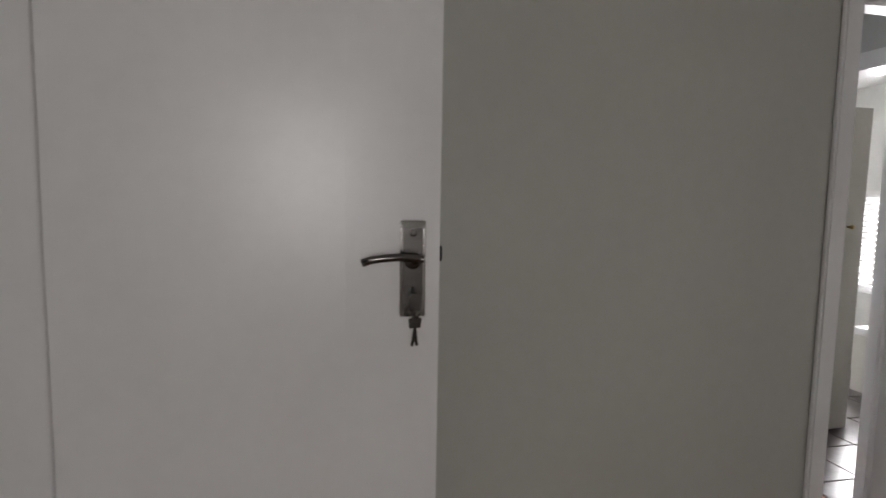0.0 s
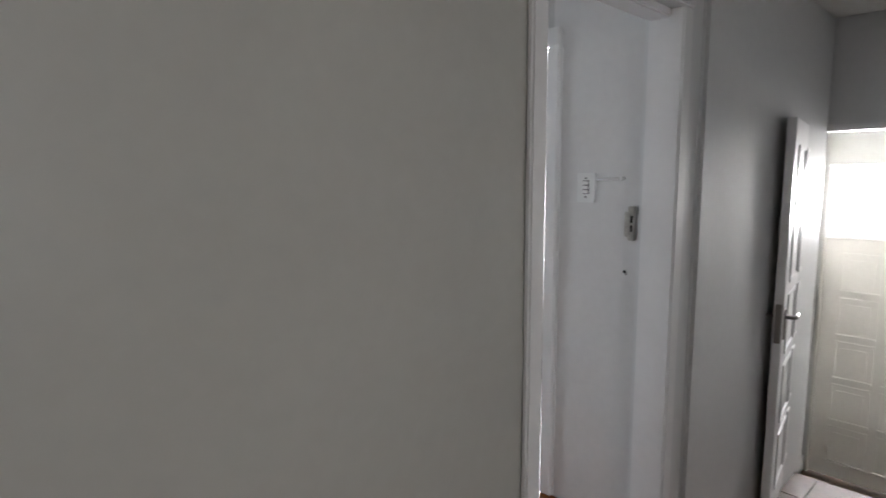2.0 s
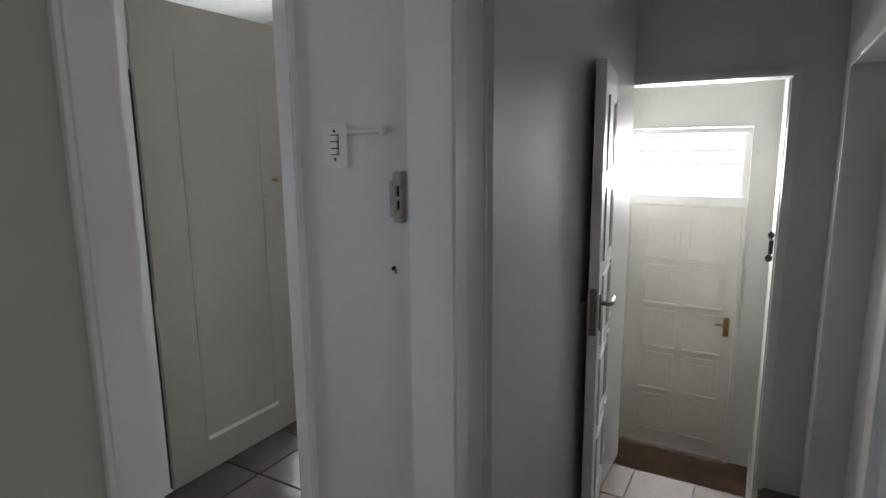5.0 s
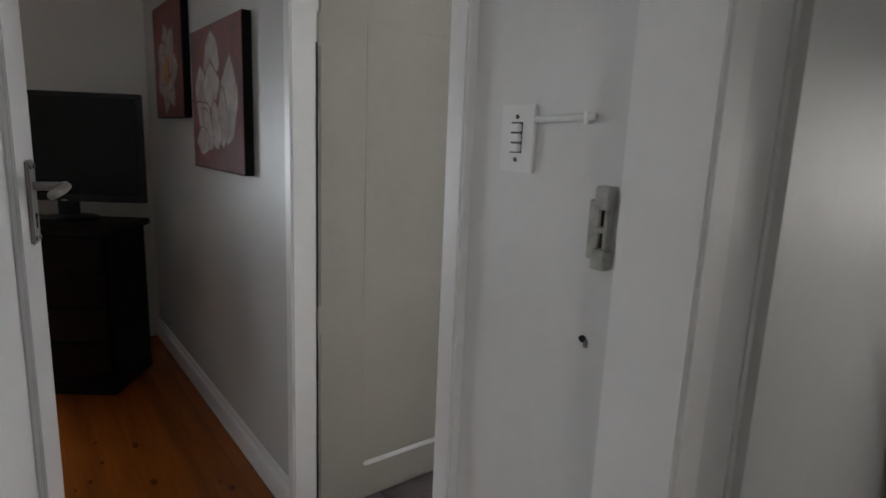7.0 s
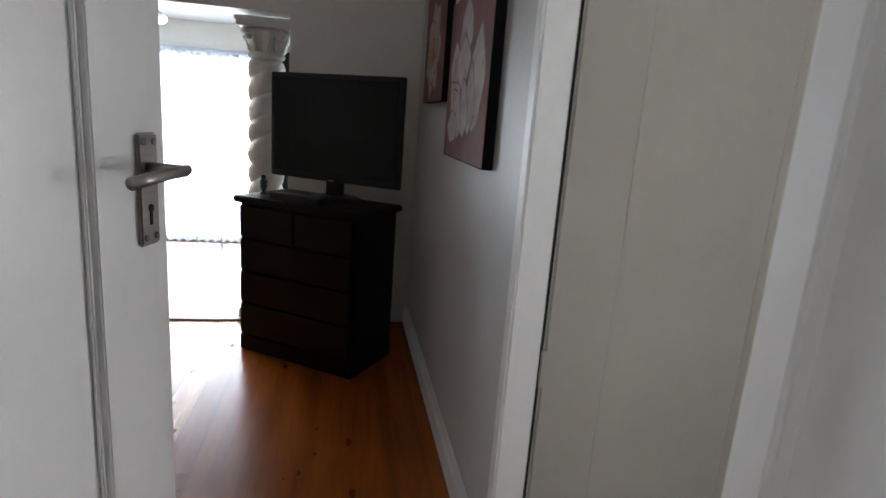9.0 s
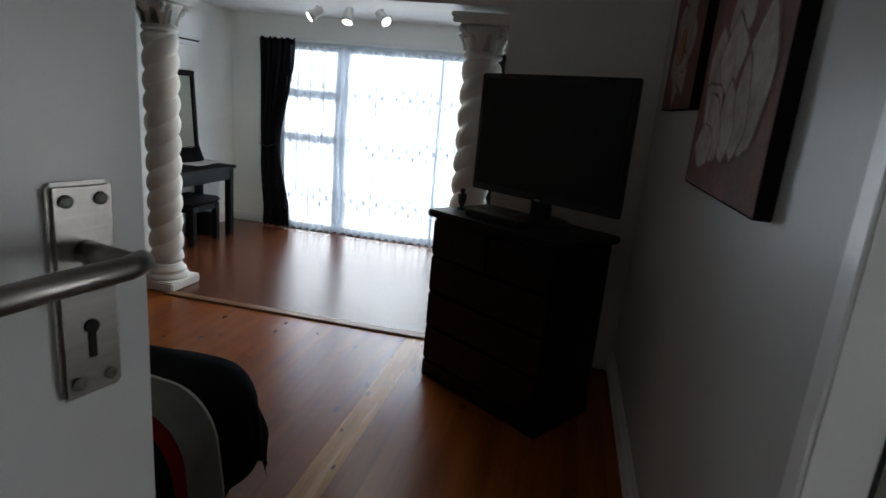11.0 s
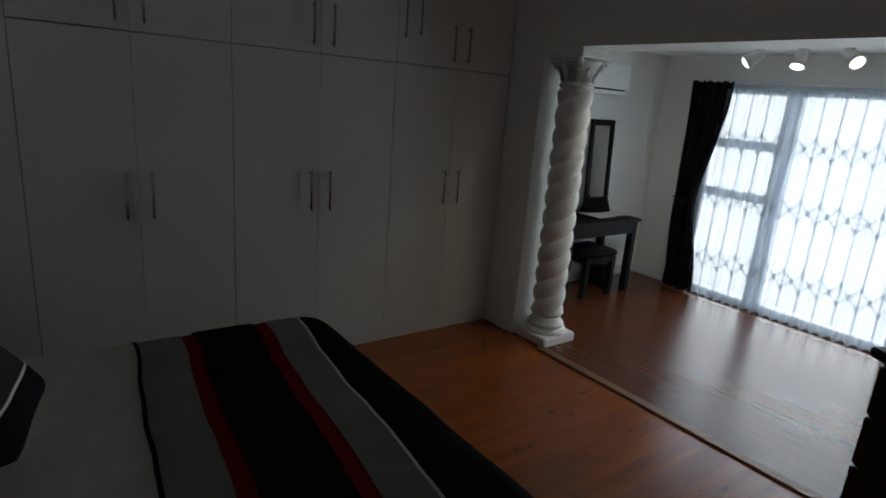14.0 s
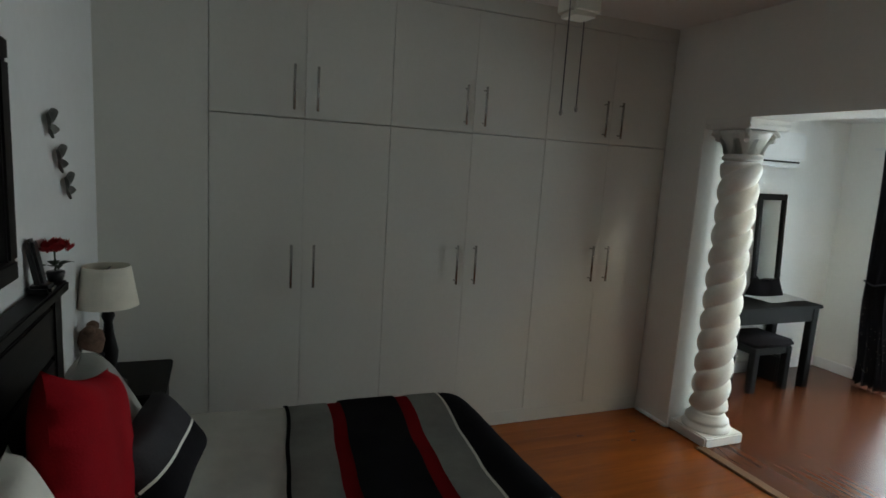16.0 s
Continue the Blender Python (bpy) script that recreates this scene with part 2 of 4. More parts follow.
def tube(points, r, segments=10, bm=None):
    own = bmesh.new()
    pts = [Vector(p) for p in points]
    rings = []
    for i, p in enumerate(pts):
        d = (pts[min(i + 1, len(pts) - 1)] - pts[max(i - 1, 0)]).normalized()
        side = d.cross(Vector((0, 0, 1)) if abs(d.z) < 0.9 else Vector((1, 0, 0))).normalized()
        up = side.cross(d)
        rings.append([own.verts.new(p + r * (side * math.cos(a) + up * math.sin(a))) for a in (2 * math.pi * k / segments for k in range(segments))])
    for a, b in zip(rings, rings[1:]):
        for k in range(segments):
            own.faces.new((a[k], a[(k + 1) % segments], b[(k + 1) % segments], b[k]))
    own.faces.new(rings[0][::-1])
    own.faces.new(rings[-1])
    bmesh.ops.recalc_face_normals(own, faces=own.faces[:])
    return join(bm, own) if bm else own


def sheet(f, nu, nv, thick=0.0):
    """A cloth-like sheet from f(u, v), u and v from 0 to 1."""
    bm = bmesh.new()
    grid = [[bm.verts.new(f(i / nu, j / nv)) for j in range(nv + 1)] for i in range(nu + 1)]
    for i in range(nu):
        for j in range(nv):
            bm.faces.new((grid[i][j], grid[i + 1][j], grid[i + 1][j + 1], grid[i][j + 1]))
    if thick:
        bmesh.ops.solidify(bm, geom=bm.faces[:], thickness=thick)
    return bm


def part(name, bm, material, parent=None, label="", smooth=False):
    me = bpy.data.meshes.new(name)
    bmesh.ops.recalc_face_normals(bm, faces=bm.faces[:])
    bm.to_mesh(me)
    bm.free()
    me.materials.append(material)
    if smooth:
        me.polygons.foreach_set("use_smooth", [True] * len(me.polygons))
    ob = new(name, me)
    ob.parent = parent
    return tagged(ob, label) if label else ob


def share(name, me, material, parent, m):
    ob = new(name, me)
    if not me.materials:
        me.materials.append(material)
    ob.parent = parent
    ob.matrix_basis = m
    return ob


def thing(name, m, label, category, group="", kind=""):
    ob = new(name)
    ob.empty_display_size = 0.1
    ob.matrix_basis = m
    return tagged(ob, label, category, group, kind)


def structure(name, bm, material, label, category, smooth=False):
    return tagged(part(name, bm, material, smooth=smooth), label, category, kind="structure")


def boxes(*spans, bevel=0.0):
    bm = bmesh.new()
    for s in spans:
        box(*s, bevel=bevel, bm=bm)
    return bm


# ---- plan ----
NORTH_HALL, SOUTH_BED = 0.77, 1.376     # hall face of the bedroom wall; bedroom face behind the bed
EAST, WEST = 2.01, -1.42                # bedroom's east wall; wardrobe fronts
ARCH = 4.50                             # bedroom face of the wall with the columns
END, EXT_W, EXT_E = 6.75, -1.80, 2.05   # sun room
LOW = -0.35                             # passage floor
DEEP = -1.27                            # landing at the back door
CEIL, EXT_CEIL = 2.44, 2.075
HEAD = 1.99

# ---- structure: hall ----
# Hall side takes the shaded paint copy; walls past the doorway take the lit one.
structure("wall_hall_north", boxes((-1.2, 1.0, NORTH_HALL, SOUTH_BED, 0, 2.3), (1.0, 1.124, NORTH_HALL, 0.93, 0, 2.3), (1.124, 1.137, NORTH_HALL, 0.93, 0, HEAD - 0.001), (1.124, 1.137, NORTH_HALL, 0.93, HEAD + 0.07, 2.3), (1.137, 1.170, NORTH_HALL, 0.858, 0, HEAD - 0.001), (1.137, 2.01, NORTH_HALL, 0.93, HEAD + 0.07, 2.3)), HALL_WALL_SHADED, "satin painted plaster wall of the hall, shade put into its colour", "wall")
structure("wall_passage_side", boxes((2.01, 2.17, NORTH_HALL + 0.012, 0.93, LOW - 0.01, 2.3)), PASSAGE_WALL_LIT, "painted wall beside the bedroom door, in the lit copy of the hall paint", "wall")
structure("wall_passage_inner", boxes((2.15, 3.89, 0.762, 0.94, LOW - 0.02, 2.31), bevel=0.016), PASSAGE_WALL_LIT, "painted wall behind the open passage door, in the lit copy of the hall paint", "wall")
structure("wall_hall_alcove", boxes((1.0, 1.04, 0.932, SOUTH_BED + 0.004, 0, 2.45)), WALL, "white painted return beside the bedroom door", "wall")
structure("wall_hall_south", boxes((1.40, 2.25, -0.30, -0.12, LOW - 0.01, 2.3), (2.25, 3.45, -0.30, -0.12, 1.68, 2.3), (3.45, 3.89, -0.30, -0.12, LOW - 0.01, 2.3)), PASSAGE_WALL_LIT, "white satin painted plaster wall of the passage", "wall")
structure("wall_hall_end", boxes((3.89, 4.0, -0.30, 0.06, LOW - 0.01, 2.3), (3.89, 4.0, 0.88, 1.2, LOW - 0.01, 2.3), (3.89, 4.0, 0.06, 0.88, 1.70, 2.3)), PASSAGE_WALL_LIT, "white wall with the passage doorway", "wall")
structure("wall_living_west", boxes((-1.35, -1.2, -3.2, -0.42, 0, 2.3), (-1.35, -1.2, 0.52, 1.33, 0, 2.3), (-1.35, -1.2, -0.42, 0.52, 2.02, 2.3)), HALL_WALL_SHADED, "white painted wall", "wall")
structure("wall_living_east", boxes((1.40, 1.55, -3.2, -0.30, LOW - 0.01, 2.3)), HALL_WALL_SHADED, "white painted wall", "wall")
structure("wall_living_south", boxes((-1.35, -1.15, -3.35, -3.2, 0, 2.3), (-1.15, 1.55, -3.35, -3.2, 0, 0.9), (-1.15, 1.55, -3.35, -3.2, 2.05, 2.3), (-1.15, -1.0, -3.35, -3.2, 0.9, 2.05), (-0.2, 1.55, -3.35, -3.2, 0.9, 2.05)), HALL_WALL_SHADED, "white painted wall with a window", "wall")
structure("wall_west_room", boxes((-2.4, -2.3, -0.6, 0.7, 0, 2.3), (-2.3, -1.35, 0.6, 0.7, 0, 2.3), (-2.3, -1.35, -0.6, -0.5, 0, 2.3)), HALL_WALL_SHADED, "white painted wall behind the open door", "wall")
structure("ceiling_hall", boxes((-2.4, 4.0, -3.35, SOUTH_BED, 2.3, 2.4)), CEILING, "white painted hall ceiling", "ceiling")
structure("floor_hall", boxes((-2.4, 2.30, -3.35, 0.93, -0.12, 0.0)), OAK_STRIP, "brown wooden hall floor", "floor")

# passage beyond
structure("wall_passage_north", boxes((4.0, 5.9, 1.20, 1.34, DEEP - 0.05, 2.2)), WALL, "cream-white painted passage wall", "wall")
structure("wall_passage_south", boxes((4.0, 5.9, -0.05, 0.085, DEEP - 0.05, 2.2)), WALL, "cream-white painted passage wall", "wall")
structure("wall_back", boxes((5.82, 5.96, 0.085, 0.265, DEEP - 0.05, 2.2), (5.82, 5.96, 1.162, 1.20, DEEP - 0.05, 2.2), (5.82, 5.96, 0.265, 1.162, 1.512, 2.2)), WALL, "cream-white end wall round the back door", "wall")
structure("ceiling_passage", boxes((4.0, 6.0, -0.05, 1.34, 2.2, 2.3)), CEILING, "white passage ceiling", "ceiling")
structure("floor_landing", boxes((4.83, 6.3, 0.085, 1.20, DEEP - 0.1, DEEP)), MAT_BROWN, "brown landing floor at the back door", "floor")
stairs = boxes(*[(3.76 + 0.27 * k, 3.76 + 0.27 * (k + 1), 0.085 if k else 0.06, 1.20 if k else 0.88, DEEP - 0.1, LOW - 0.184 * (k + 1)) for k in range(4)], bevel=0.004)
structure("steps_passage", stairs, MAT_BROWN, "brown steps going down to the landing", "steps")
floor_passage = structure("floor_passage", boxes((2.30, 3.76, -0.30, 0.93, LOW - 0.3, LOW - 0.012), (3.76, 3.90, -0.30, 0.06, LOW - 0.9, LOW), (3.76, 3.90, 0.88, 0.93, LOW - 0.9, LOW)), GROUT, "passage floor of terracotta tiles", "floor")
structure("baseboard_passage", boxes((4.0, 5.82, 1.18, 1.20, DEEP, DEEP + 0.14), (4.0, 5.82, 0.085, 0.105, DEEP, DEEP + 0.14), bevel=0.004), GLOSS, "white painted skirting in the passage", "skirting")

# ---- structure: bedroom ----
structure("wall_bed_south", boxes((-2.05, 1.0, SOUTH_BED, SOUTH_BED + 0.004, 0, 2.5)), GLOSS_WALL, "pale blue-grey painted wall behind the bed", "wall")
structure("wall_bed_door_head", boxes((1.04, 2.01, 0.932, 0.97, HEAD + 0.07, 2.5)), WALL, "white wall above the bedroom door", "wall")
# One east wall: plain paint by the switch, shaded copy behind the canvases.
structure("wall_bed_entry", boxes((EAST, EAST + 0.14, 0.93, 1.33, -0.1, 2.5)), GLOSS_WALL, "white satin painted wall with the light switch", "wall")
structure("wall_bed_east", boxes((EAST, EAST + 0.14, 2.18, ARCH, -0.1, 2.5), (EAST, EAST + 0.14, 1.33, 2.18, 1.97, 2.5)), EAST_WALL_SHADED, "satin painted wall with two canvases, its colour darkened for shade", "wall")
structure("wall_bed_west", boxes((-2.05, -1.98, SOUTH_BED, ARCH, 0, 2.5), (-1.98, WEST + 0.0, SOUTH_BED + 0.004, 1.834, 0, 2.5)), CUPBOARD, "white panel beside the built-in wardrobe", "wall")
# Arch wall shares the lightened paint, so its reveals look daylit.
structure("wall_arch", boxes((-2.05, -1.13, ARCH, 4.80, 0, CEIL), (1.22, 2.15, ARCH, 4.80, 0, CEIL), (-1.13, 1.22, ARCH, 4.80, 1.892, CEIL)), SUN_WALL_LIT, "white plastered wall with a wide opening between two columns", "wall")
structure("ceiling_bedroom", boxes((-2.05, 2.15, 0.93, 4.80, CEIL, CEIL + 0.08)), CEILING, "white bedroom ceiling", "ceiling")
floor_bed = structure("floor_bedroom", boxes((-2.05, 2.02, 0.93, ARCH, -0.12, -0.012)), KNOT, "varnished orange pine plank floor with dark knots", "floor")
structure("baseboard_bedroom", boxes((EAST - 0.026, EAST, 2.20, ARCH, 0, 0.10), (EAST - 0.014, EAST, 2.20, ARCH, 0.10, 0.125), (1.22, EAST - 0.022, ARCH - 0.022, ARCH, 0, 0.12), (WEST + 0.01, -1.13, ARCH - 0.02, ARCH, 0, 0.02), bevel=0.005), GLOSS, "white painted wooden skirting board", "skirting")

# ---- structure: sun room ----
# Side and end walls carry part of their daylight in the paint.
structure("wall_sun_west", boxes((EXT_W - 0.15, EXT_W, 4.80, END, 0, 2.3)), SUN_WALL_LIT, "white painted side wall of the sun room", "wall")
structure("wall_sun_east", boxes((EXT_E, EXT_E + 0.1, 4.80, END, 0, 2.3)), SUN_WALL_LIT, "white painted side wall of the sun room", "wall")
structure("wall_sun_end", boxes((EXT_W - 0.15, -1.30, END, END + 0.15, 0, 2.3), (1.30, EXT_E + 0.1, END, END + 0.15, 0, 2.3), (-1.30, 1.30, END, END + 0.15, 1.845, 2.3)), SUN_WALL_LIT, "white painted end wall round the glass sliding door", "wall")
structure("ceiling_sun_room", boxes((EXT_W - 0.15, EXT_E + 0.1, 4.80, END + 0.15, EXT_CEIL, EXT_CEIL + 0.1)), CEILING, "white sun room ceiling", "ceiling")
floor_sun = structure("floor_sun_room", boxes((EXT_W - 0.1, EXT_E, 4.53, END + 0.2, -0.12, -0.010)), KNOT, "reddish glossy laminate floor", "floor")
structure("threshold_strip", boxes((-0.86, 1.22, ARCH - 0.035, ARCH + 0.03, -0.1, 0.012), bevel=0.004), OAK_STRIP, "dark wooden threshold strip between two floors", "threshold")
structure("baseboard_sun_room", boxes((EXT_W, -1.30, END - 0.018, END, 0, 0.09), (EXT_W, EXT_W + 0.018, 4.80, END - 0.018, 0, 0.09), bevel=0.004), GLOSS, "white painted skirting board", "skirting")

# ---- structure: bathroom ----
structure("wall_bath", boxes((2.15, 4.0, 3.9, 4.0, -0.1, 2.3), (4.0, 4.1, 0.93, 2.30, -0.1, 2.3), (4.0, 4.1, 3.25, 4.0, -0.1, 2.3), (4.0, 4.1, 2.30, 3.25, -0.1, 0.65), (4.0, 4.1, 2.30, 3.25, 1.47, 2.3), (2.15, 4.0, 0.93, 0.97, -0.1, 2.3)), WALL, "cream painted bathroom wall", "wall")
structure("ceiling_bath", boxes((2.15, 4.1, 0.93, 4.0, 2.3, 2.4)), CEILING, "white bathroom ceiling", "ceiling")
floor_bath = structure("floor_bath", boxes((2.012, 4.0, 0.97, 3.9, -0.12, -0.010)), GROUT, "dark slate tiled bathroom floor", "floor")


# ---- doors and frames ----
def frame_trim(name, spans, label, material=GLOSS):
    return structure(name, boxes(*spans, bevel=0.006), material, label, "door frame")


# bedroom doorway, in the wall between hall and bedroom
frame_trim("door_frame_1", [(1.115, 1.177, 0.748, 0.7695, 0, HEAD), (1.139, 1.190, 0.860, 0.94, 0, HEAD), (1.190, 1.218, 0.87, 0.94, 0, HEAD), (1.94, 2.009, 0.755, 0.885, 0, HEAD),
           (1.125, 2.009, 0.748, 0.94, HEAD, HEAD + 0.068), (1.19, 1.94, 0.80, 0.88, HEAD - 0.03, HEAD)], "white gloss painted wooden frame of the bedroom door")
# bathroom doorway in the bedroom's east wall
frame_trim("door_frame_2", [(EAST - 0.025, EAST + 0.15, 1.285, 1.345, 0, 1.955), (EAST - 0.025, EAST + 0.08, 2.146, 2.20, 0, 1.955), (EAST + 0.08, EAST + 0.15, 2.176, 2.20, 0, 1.955), (EAST - 0.025, EAST + 0.15, 1.285, 2.20, 1.955, 2.03)], "white gloss painted wooden frame of the bathroom door")
# passage end doorway, south doorway, west doorway
frame_trim("door_frame_3", [(3.86, 4.02, 0.038, 0.078, LOW, 1.675), (3.86, 4.02, 0.862, 0.902, LOW, 1.675), (3.86, 4.02, 0.038, 0.902, 1.675, 1.71)], "thin white painted frame of the passage doorway")
frame_trim("door_frame_4", [(2.20, 2.30, -0.31, -0.098, LOW, 1.66), (3.42, 3.50, -0.31, -0.098, LOW, 1.66), (2.20, 3.50, -0.31, -0.098, 1.66, 1.73)], "white gloss painted frame of a side doorway")
frame_trim("door_frame_5", [(-1.37, -1.18, -0.42, -0.36, 0, 1.99), (-1.37, -1.18, 0.46, 0.52, 0, 1.99), (-1.37, -1.18, -0.42, 0.52, 1.99, 2.04)], "white gloss painted door frame")
structure("door_5", boxes((2.30, 3.42, -0.27, -0.23, LOW, 1.66)), GLOSS, "closed white painted side door", "door")


def panel_moulding(x0, x1, z0, z1, y, w=0.014, d=0.011):
    """A thin frame of moulding on a face at y, standing out towards -y."""
    return boxes((x0, x1, y - d, y, z0, z0 + w), (x0, x1, y - d, y, z1 - w, z1), (x0, x0 + w, y - d, y, z0 + w, z1 - w), (x1 - w, x1, y - d, y, z0 + w, z1 - w), bevel=0.002)


def lever_handle(parent, x, z, y, material, towards=-1, plate=(0.054, 0.154), curve=0.012, lift=0.0):
    """Back plate and lever on a face at y that looks to -y; the lever points along x by towards."""
    w, h = plate
    p = part("back_plate", boxes((x - w / 2, x + w / 2, y - 0.007, y, z - h * 0.62, z + h * 0.38), bevel=0.003), material, parent, "metal handle plate with screws and a keyhole")
    for sx in (-1, 1):
        for sz in (z + h * 0.38 - 0.012, z - h * 0.62 + 0.012):
            part("screw", moved(lathe([(0.0045, 0), (0.0045, 0.002), (0.0025, 0.003)], 10), Matrix.Translation((x + sx * (w / 2 - 0.010), y - 0.007, sz)) @ pose(0, 0, 0, 90)), PEWTER, p)
    key = boxes((x - 0.0025, x + 0.0025, y - 0.0085, y - 0.006, z - h * 0.43, z - h * 0.29))
    lathe_hole = moved(lathe([(0.0052, 0), (0.0052, 0.002)], 12), Matrix.Translation((x, y - 0.0068, z - h * 0.28)) @ pose(0, 0, 0, 90))
    part("keyhole", join(key, lathe_hole), HOLE, p)
    z += lift
    neck = tube([(x, y - 0.005, z), (x, y - 0.02, z), (x, y - 0.052, z)], 0.0080, 12)
    pts = [(x - towards * 0.008, y - 0.054, z + 0.001)] + [(x + towards * 0.12 * s, y - 0.058 - 0.006 * math.sin(s * 3), z + curve * math.sin(s * 3.1) * 0.4 - curve * s * s) for s in (0.05, 0.2, 0.4, 0.6, 0.8, 1.0)]
    tube(pts, 0.0078, 12, neck)
    part("lever", neck, material, parent, "curved metal lever", smooth=True)
    return p


def door_leaf(name, m, width, height, thick, label, material, margin, bottom, top, group="", depth=0.011):
    """A leaf from its hinge along +x, its seen face at y = 0 looking to -y."""
    d = thing(name, m, label, "door", group, "structure")
    part("leaf", boxes((0, width, 0, thick, 0.006, height), bevel=0.004), material, d)
    for k, (x0, x1, z0, z1) in enumerate(((margin, width - margin, bottom, top),)):
        part("panel_moulding", panel_moulding(x0, x1, z0, z1, 0, d=depth), material, d)
        if depth > 0.005:
            part("panel_bead", panel_moulding(x0 + 0.020, x1 - 0.020, z0 + 0.020, z1 - 0.020, 0, 0.006, depth * 0.6), material, d)
    return d


# bedroom leaf: open, standing along y; face looks to +x
edge, hinge = Vector((1.310, 1.715)), Vector((1.116, 0.957))
turn = math.degrees(math.atan2(edge.y - hinge.y, edge.x - hinge.x))
bed_door = door_leaf("door_1", pose(hinge.x, hinge.y, 0.0, 0, 0, turn), (edge - hinge).length, 1.97, 0.04, "white panelled bedroom door standing open, with a steel lever", GLOSS, 0.15, 0.2, 1.8)
lever_handle(bed_door, (edge - hinge).length - 0.051, 1.252, 0, STEEL, -1, plate=(0.043, 0.152), curve=0.005, lift=0.011)
part("edge_lock", boxes(((edge - hinge).length - 0.001, (edge - hinge).length + 0.002, 0.010, 0.030, 1.16, 1.32)), STEEL, bed_door)
for z in (0.3, 1.6):
    part("hinge", tube([(0.0, -0.006, z - 0.05), (0.0, -0.006, z + 0.05)], 0.007), STEEL, bed_door)

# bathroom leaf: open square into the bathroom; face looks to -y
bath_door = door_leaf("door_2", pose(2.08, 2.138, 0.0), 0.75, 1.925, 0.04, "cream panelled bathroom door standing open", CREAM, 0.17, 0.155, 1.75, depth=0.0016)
# Bottom moulding in white instead of cream: the highlight along it is painted.
part("ledge_highlight", boxes((0.175, 0.575, -0.016, 0.0, 0.150, 0.166), bevel=0.004), GLOSS, bath_door, "bottom panel moulding, made white to hold its highlight")
# Thin near-black strip on the jamb, drawn as the shade between leaf and frame.
part("hinge_shade_strip", boxes((-0.010, -0.003, 0.0045, 0.0078, 0.02, 1.66)), HOLE, bath_door, "dark strip standing in for the shaded gap at the hinges")
part("knob_plate", boxes((0.59, 0.63, -0.005, 0, 1.155, 1.175), bevel=0.002), CREAM, bath_door)
part("knob", moved(lathe([(0.006, 0), (0.006, 0.02), (0.013, 0.026), (0.011, 0.038)], 14), Matrix.Translation((0.635, 0, 1.235)) @ pose(0, 0, 0, 90)), BRASS, bath_door, smooth=True)
for z in (0.75, 1.70):
    part("hinge", boxes((-0.008, 0.008, -0.004, 0.004, z - 0.05, z + 0.05), bevel=0.002), CREAM, bath_door, "painted-over hinge")

# passage leaf: open against the passage's north wall; its near edge has the lock
pass_door = thing("door_3", pose(3.86, 0.838, LOW, 0, 0, 189), "white panelled passage door standing open, with steel levers", "door", kind="structure")
part("leaf", boxes((0, 0.90, -0.02, 0.02, 0.008, 2.04), bevel=0.003), GLOSS, pass_door)
for r in range(5):
    for c in range(2):
        part("panel", panel_moulding(0.12 + c * 0.36, 0.42 + c * 0.36, 0.18 + r * 0.36, 0.48 + r * 0.36, -0.02, 0.02, 0.008), GLOSS, pass_door)
        part("panel", moved(panel_moulding(-0.42 - c * 0.36, -0.12 - c * 0.36, 0.18 + r * 0.36, 0.48 + r * 0.36, -0.02, 0.02, 0.008), pose(0, 0, 0, 0, 0, 180)), GLOSS, pass_door)
part("lock_face", boxes((0.899, 0.904, -0.013, 0.013, 0.98, 1.17)), STEEL, pass_door)
for s in (-1, 1):
    part("back_plate", boxes((0.82, 0.86, min(s * 0.02, s * 0.027), max(s * 0.02, s * 0.027), 0.99, 1.14), bevel=0.002), STEEL, pass_door)
    part("lever", tube([(0.84, s * 0.02, 1.10), (0.84, s * 0.06, 1.10), (0.83, s * 0.068, 1.10), (0.72, s * 0.066, 1.097)], 0.009, 10), STEEL, pass_door, smooth=True)

# door beside the start, standing open in front of the hall wall
start_door = thing("door_4", pose(-0.92, 0.475, 0.0, 0, 0, -1.5), "white panelled door standing open, keys hanging in its lock", "door", kind="structure")
part("leaf", boxes((0, 0.825, 0, 0.042, 0.006, 2.0), bevel=0.004), GLOSS, start_door)
part("panel_moulding", panel_moulding(0.125, 0.662, 0.16, 1.86, 0, 0.016, 0.012), GLOSS, start_door)
part("latch", boxes((0.823, 0.832, 0.014, 0.028, 1.258, 1.288), bevel=0.002), HOLE, start_door, "dark metal latch bolt")
plate = part("back_plate", boxes((0.747, 0.795, -0.008, 0, 1.155, 1.338), bevel=0.003), DARK_NICKEL, start_door, "ribbed metal handle plate")
part("plate_rim", boxes((0.747, 0.795, -0.011, -0.006, 1.325, 1.338), (0.747, 0.752, -0.011, -0.006, 1.155, 1.325), (0.790, 0.795, -0.011, -0.006, 1.155, 1.325), (0.752, 0.790, -0.011, -0.006, 1.155, 1.165), bevel=0.0015), CHROME, plate)
part("cylinder", moved(lathe([(0.007, 0), (0.007, 0.006), (0.004, 0.007)], 14), Matrix.Translation((0.771, -0.008, 1.315)) @ pose(0, 0, 0, 90)), DARK_NICKEL, plate)
part("keyhole", boxes((0.7685, 0.7735, -0.0095, -0.007, 1.188, 1.212)), HOLE, plate)
part("lever_rose", moved(lathe([(0.016, 0), (0.016, 0.006), (0.011, 0.010)], 18), Matrix.Translation((0.771, -0.008, 1.262)) @ pose(0, 0, 0, 90)), DARK_NICKEL, plate, smooth=True)
lever = tube([(0.771, -0.006, 1.266), (0.771, -0.040, 1.266)], 0.008, 12)
